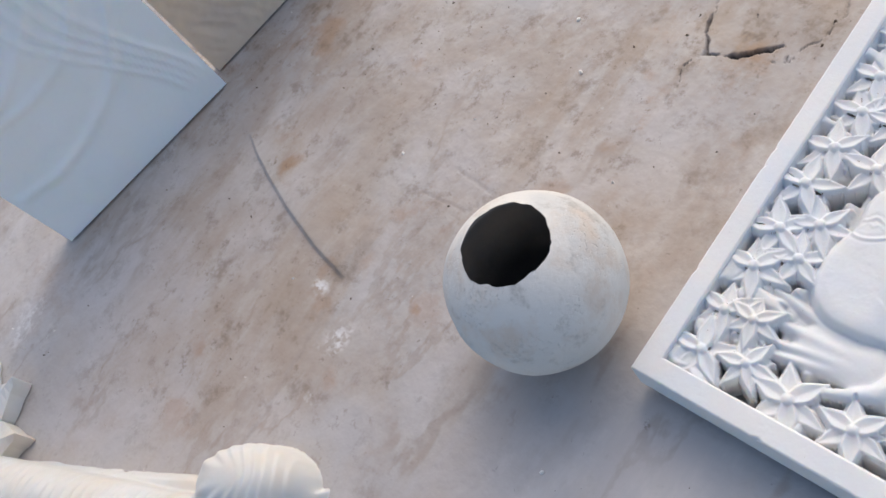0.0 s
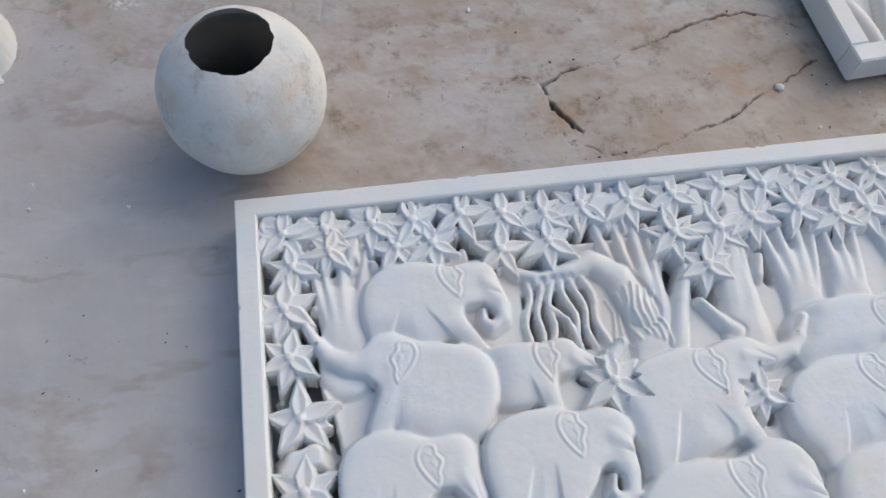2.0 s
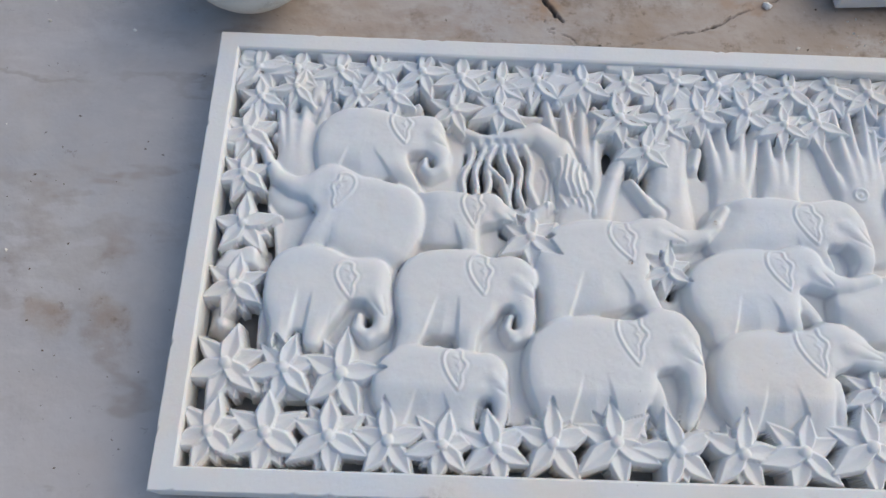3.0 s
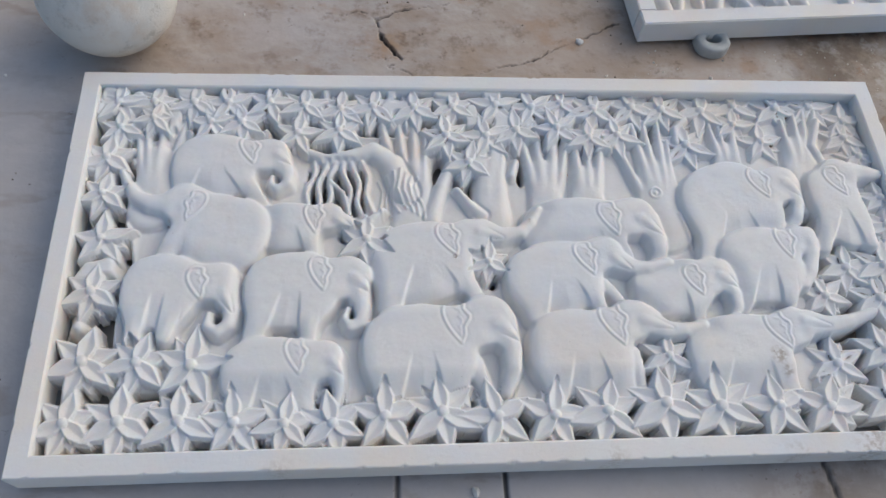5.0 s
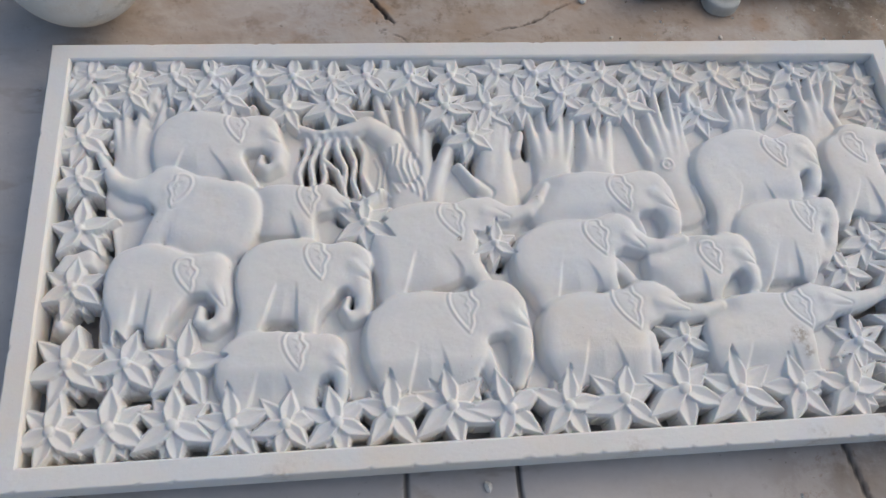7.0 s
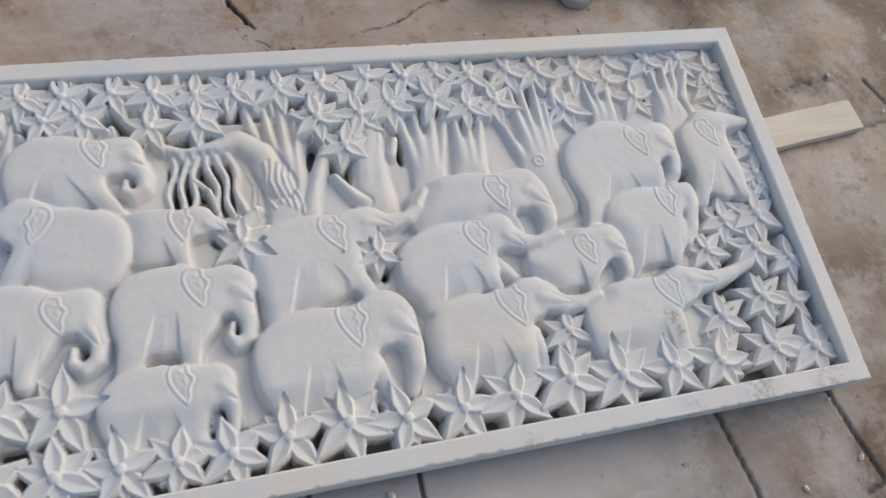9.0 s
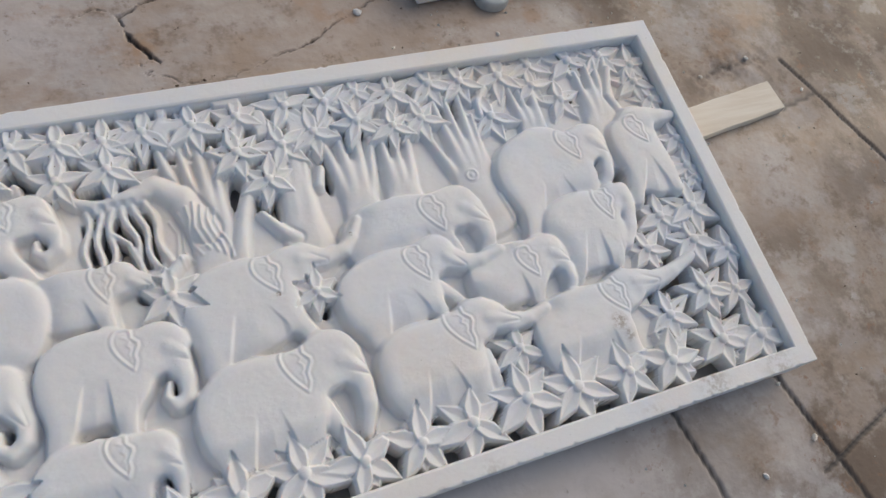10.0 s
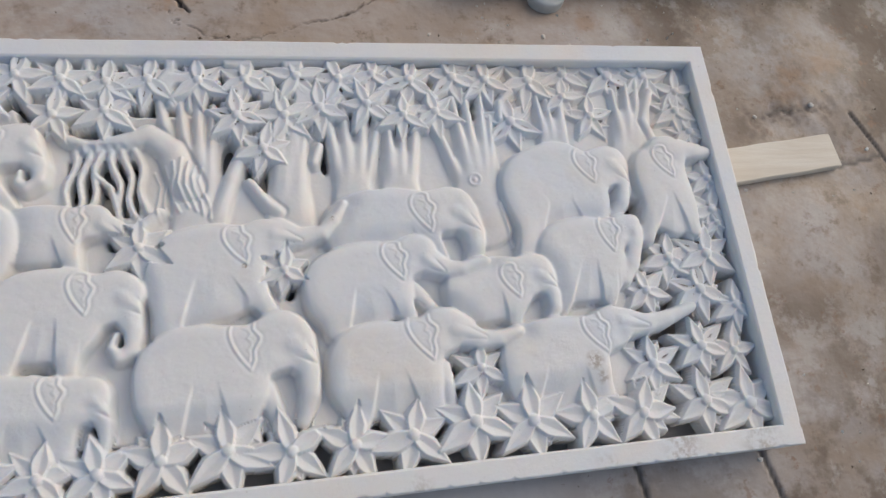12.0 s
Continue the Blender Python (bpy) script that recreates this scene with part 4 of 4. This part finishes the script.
def make_lug():
    """A thick rounded tab with a hole through it."""
    bm = bmesh.new()
    n, rows = 32, []
    for i in range(n):
        a = 2 * math.pi * i / n
        c, s = math.cos(a), math.sin(a)
        ox, oy = 0.029 * c, 0.024 * s + (0.010 if s > 0 else 0)
        ix, iy = 0.0145 * c, 0.010 * s + 0.004
        prof = [(ix, iy, 0.0), (ix, iy, 0.017), (ix * 1.1, iy * 1.1, 0.0195), (ox * 0.9, oy * 0.9, 0.0195), (ox * 0.98, oy * 0.98, 0.017), (ox, oy, 0.012), (ox * 1.02, oy * 1.02, 0.0)]
        rows.append([bm.verts.new(p) for p in prof])
    for i in range(n):
        p, q = rows[i], rows[(i + 1) % n]
        for k in range(6):
            bm.faces.new((p[k], p[k + 1], q[k + 1], q[k]))
    bmesh.ops.recalc_face_normals(bm, faces=bm.faces)
    ob = part("lug", bm, GREY_METAL, None, "", True)
    ob.matrix_basis = pose(0.993, 0.706, 0, 0, 0, 4.6)
    return tagged(ob, "grey rounded lug with a hole beside the framed panel", "lug")


make_lug()


# ---- the reclining statue ----
def make_statue():
    """Robed figure lying on a rough plinth: raised knee, ribbed sleeve along the far side."""
    xs, ys = np.arange(-0.95, -0.26, 0.0023), np.arange(0.55, 1.55, 0.0023)
    x, y = np.meshgrid(xs, ys)
    rim = np.maximum(0.865 * x + 0.50 * y - 0.168, 0.42 * x - 0.908 * y + 0.893)
    rim = np.maximum(rim, -0.9 * x - 0.2 * y - 0.65) + 0.004 * wave(x, y, 0.05, 61, 4)
    rim += 0.006 * smoothstep(0.25, 0.45, wave(x, y, 0.04, 66, 3))
    z = (0.024 + 0.006 * wave(x, y, 0.05, 62, 4)) * smoothstep(0.003, -0.010, rim)
    fold = np.sin(70 * (0.5 * x - 0.86 * y) + 4 * wave(x, y, 0.15, 63, 2))
    robe = 0.022 + 0.040 * smoothstep(-0.022, -0.10, rim) + 0.006 * fold * smoothstep(-0.022, -0.06, rim)
    robe = np.where(rim < -0.020, robe, 0)
    z = z + (np.maximum(z, robe) - z) * smoothstep(-0.020, -0.027, rim)
    # knee under the cloth, with crescent folds
    u, v = (x + 0.352) * 0.55 + (y - 0.925) * -0.835, (x + 0.352) * 0.835 + (y - 0.925) * 0.55
    d = np.hypot(u / 0.085, v / 0.058)
    knee = 0.092 * np.sqrt(np.clip(1 - d ** 2.4, 0, 1)) + 0.0030 * np.sin(26 * (d + 1.1 * u / 0.085)) * smoothstep(0.15, 0.6, d) * (d < 0.97)
    # sleeve with close ribs, ending in a smooth rounded end
    ax, ay, bx, by = -0.625, 1.285, -0.372, 0.858
    ln = math.hypot(bx - ax, by - ay)
    t = ((x - ax) * (bx - ax) + (y - ay) * (by - ay)) / ln ** 2
    d = d_segment(x, y, ax, ay, bx, by, 0.064, 0.024)
    r = 0.064 - 0.040 * np.clip(t, 0, 1)
    sleeve = np.where(d < 0, 0.052 + 1.05 * r * np.sqrt(np.clip(1 - (1 + d / r) ** 2, 0, 1)), 0)
    sleeve += np.where(d < 0, 0.0022 * np.sin(t * 190 + 2 * wave(x, y, 0.05, 64, 2)), 0) * smoothstep(0.93, 0.80, t)
    # the resting palm with its four fingers and thumb
    palm = np.zeros_like(x)
    for ax, ay, bx, by, ra, rb, up in ((-0.416, 0.898, -0.374, 0.866, 0.025, 0.022, 0.050), (-0.366, 0.868, -0.349, 0.847, 0.0066, 0.0052, 0.048), (-0.372, 0.861, -0.357, 0.836, 0.0066, 0.0052, 0.048),
                                       (-0.380, 0.855, -0.366, 0.828, 0.0066, 0.0052, 0.047), (-0.389, 0.851, -0.380, 0.826, 0.0062, 0.0050, 0.046), (-0.402, 0.868, -0.413, 0.843, 0.0080, 0.0060, 0.044)):
        d = d_segment(x, y, ax, ay, bx, by, ra, rb)
        palm = np.maximum(palm, np.where(d < 0, up + 0.85 * rb * np.sqrt(np.clip(1 - (1 + d / rb) ** 2, 0, 1)), 0))
    k = 0.003
    knee = np.maximum(knee, palm)
    top = np.maximum.reduce([z, knee, sleeve])
    soft = top + k * np.log(sum(np.exp((q - top) / k) for q in (z, knee, sleeve)))
    z = np.where(top > 0.02, soft - k * 0.25, z)
    for _ in range(2):
        z[1:-1, 1:-1] = (z[1:-1, 1:-1] * 2 + z[:-2, 1:-1] + z[2:, 1:-1] + z[1:-1, :-2] + z[1:-1, 2:]) / 6
    z -= 0.0032
    keep = np.maximum.reduce([z[:-1, :-1], z[1:, :-1], z[:-1, 1:], z[1:, 1:]]) > -0.0031
    ob = grid_part("statue", xs, ys, z, keep, CREAM_MARBLE)
    ob.location = (-0.014, -0.012, 0)
    return tagged(ob, "white marble reclining statue with a ribbed robe", "statue")


make_statue()


def make_lotus():
    """A round base ringed by pointed petals."""
    ob = new("lotus_base")
    bm = bmesh.new()
    bmesh.ops.create_cone(bm, cap_ends=True, segments=40, radius1=0.115, radius2=0.095, depth=0.05, matrix=Matrix.Translation((0, 0, 0.025)))
    bmesh.ops.bevel(bm, geom=[e for e in bm.edges if e.is_boundary is False and abs(e.verts[0].co.z - e.verts[1].co.z) < 1e-6], offset=0.006, segments=3, affect="EDGES")
    part("core", bm, CREAM_MARBLE, ob, "", True)
    me = None
    for k in range(10):
        if me is None:
            bm = bmesh.new()
            rows = []
            for i in range(9):
                f = i / 8
                w = 0.040 * (1 - f) ** 0.65 * (0.75 + 0.5 * math.sin(math.pi * min(1, f * 1.3)))
                zt = 0.030 + 0.010 * f
                rows.append([bm.verts.new(p) for p in ((0.09 + 0.085 * f, -w, 0.0), (0.09 + 0.085 * f, -w, zt - 0.008), (0.09 + 0.085 * f, 0, zt), (0.09 + 0.085 * f, w, zt - 0.008), (0.09 + 0.085 * f, w, 0.0))])
            for p, q in zip(rows, rows[1:]):
                for j in range(4):
                    bm.faces.new((p[j], q[j], q[j + 1], p[j + 1]))
            petal = part("petal", bm, CREAM_MARBLE, ob)
            me = petal.data
        else:
            petal = new("petal", me)
            petal.parent = ob
        petal.matrix_basis = pose(0, 0, 0, 0, 0, 36 * k - 8)
    ob.matrix_basis = pose(-0.687, 1.460, 0)
    return tagged(ob, "cream marble round base with pointed carved petals", "carved base")


make_lotus()


# ---- pebbles and grit ----
def pebble_mesh(seed):
    rng = random.Random(seed)
    bm = bmesh.new()
    bmesh.ops.create_icosphere(bm, subdivisions=1, radius=1)
    for v in bm.verts:
        v.co = Vector((v.co.x * 1.1, v.co.y * 0.85, max(v.co.z, -0.6) * 0.7 + 0.4)) * rng.uniform(0.8, 1.15)
    low = min(v.co.z for v in bm.verts)
    for v in bm.verts:
        v.co.z -= low
    me = bpy.data.meshes.new("pebble")
    bm.to_mesh(me)
    bm.free()
    me.materials.append(GRIT)
    return me


PEBBLES = [pebble_mesh(s) for s in range(4)]
rng = random.Random(21)
for x, y, r in ((0.764, 0.712, 7), (1.187, -0.096, 6), (1.086, -0.119, 5), (0.535, -0.020, 7), (1.172, -0.012, 4), (0.98, 0.64, 4), (1.02, 0.625, 3), (0.80, 0.64, 3),
                (1.31, 0.50, 4), (1.42, 0.52, 5), (1.50, 0.44, 4), (-0.14, 0.62, 3), (0.34, 0.90, 4), (0.42, 0.96, 4), (0.12, 1.08, 3), (-0.26, 0.63, 3)):
    ob = new("pebble", rng.choice(PEBBLES))
    ob.matrix_basis = Matrix.LocRotScale((x, y, -0.0015), Euler((0, 0, rng.uniform(0, 6))), (r / 1000,) * 3)
    tagged(ob, "small pale chip of stone on the floor", "pebble", "loose stone chips")


def scatter(name, count, seed, material, size, zones, label):
    """Loose crumbs in one mesh."""
    rng = random.Random(seed)
    bm = bmesh.new()
    for _ in range(count):
        x0, x1, y0, y1 = rng.choice(zones)
        x, y, r = rng.uniform(x0, x1), rng.uniform(y0, y1), size * rng.uniform(0.4, 1.0) ** 2
        if -0.01 < x < 1.21 and -0.01 < y < 0.59:
            continue
        a, k = rng.uniform(0, 6.28), rng.uniform(0.25, 0.8)
        pts = [(r * math.cos(a + q * 1.571) * (1 if q % 2 else k), r * math.sin(a + q * 1.571) * (1 if q % 2 else k)) for q in range(4)]
        base = [bm.verts.new((x + u, y + v, -0.002)) for u, v in pts]
        top = bm.verts.new((x, y, r * 0.6))
        for q in range(4):
            bm.faces.new((base[q], base[(q + 1) % 4], top))
    ob = part(name, bm, material)
    return tagged(ob, label, "debris", kind="stuff")


scatter("dark_crumbs", 260, 31, DARK_GRIT, 0.0035, [(0.2, 0.9, 0.59, 1.3), (0.2, 0.9, 0.59, 1.3), (1.2, 1.9, -0.3, 1.0), (-0.5, 0.5, 0.8, 1.7), (-0.3, 0.0, 0.0, 0.5)], "dark crumbs of dirt strewn over the floor")
scatter("pale_crumbs", 200, 32, GRIT, 0.0035, [(-0.5, 1.9, -0.3, 1.6), (1.2, 1.7, -0.3, 0.7), (0.8, 1.3, 0.59, 0.72)], "pale stone crumbs strewn over the floor")
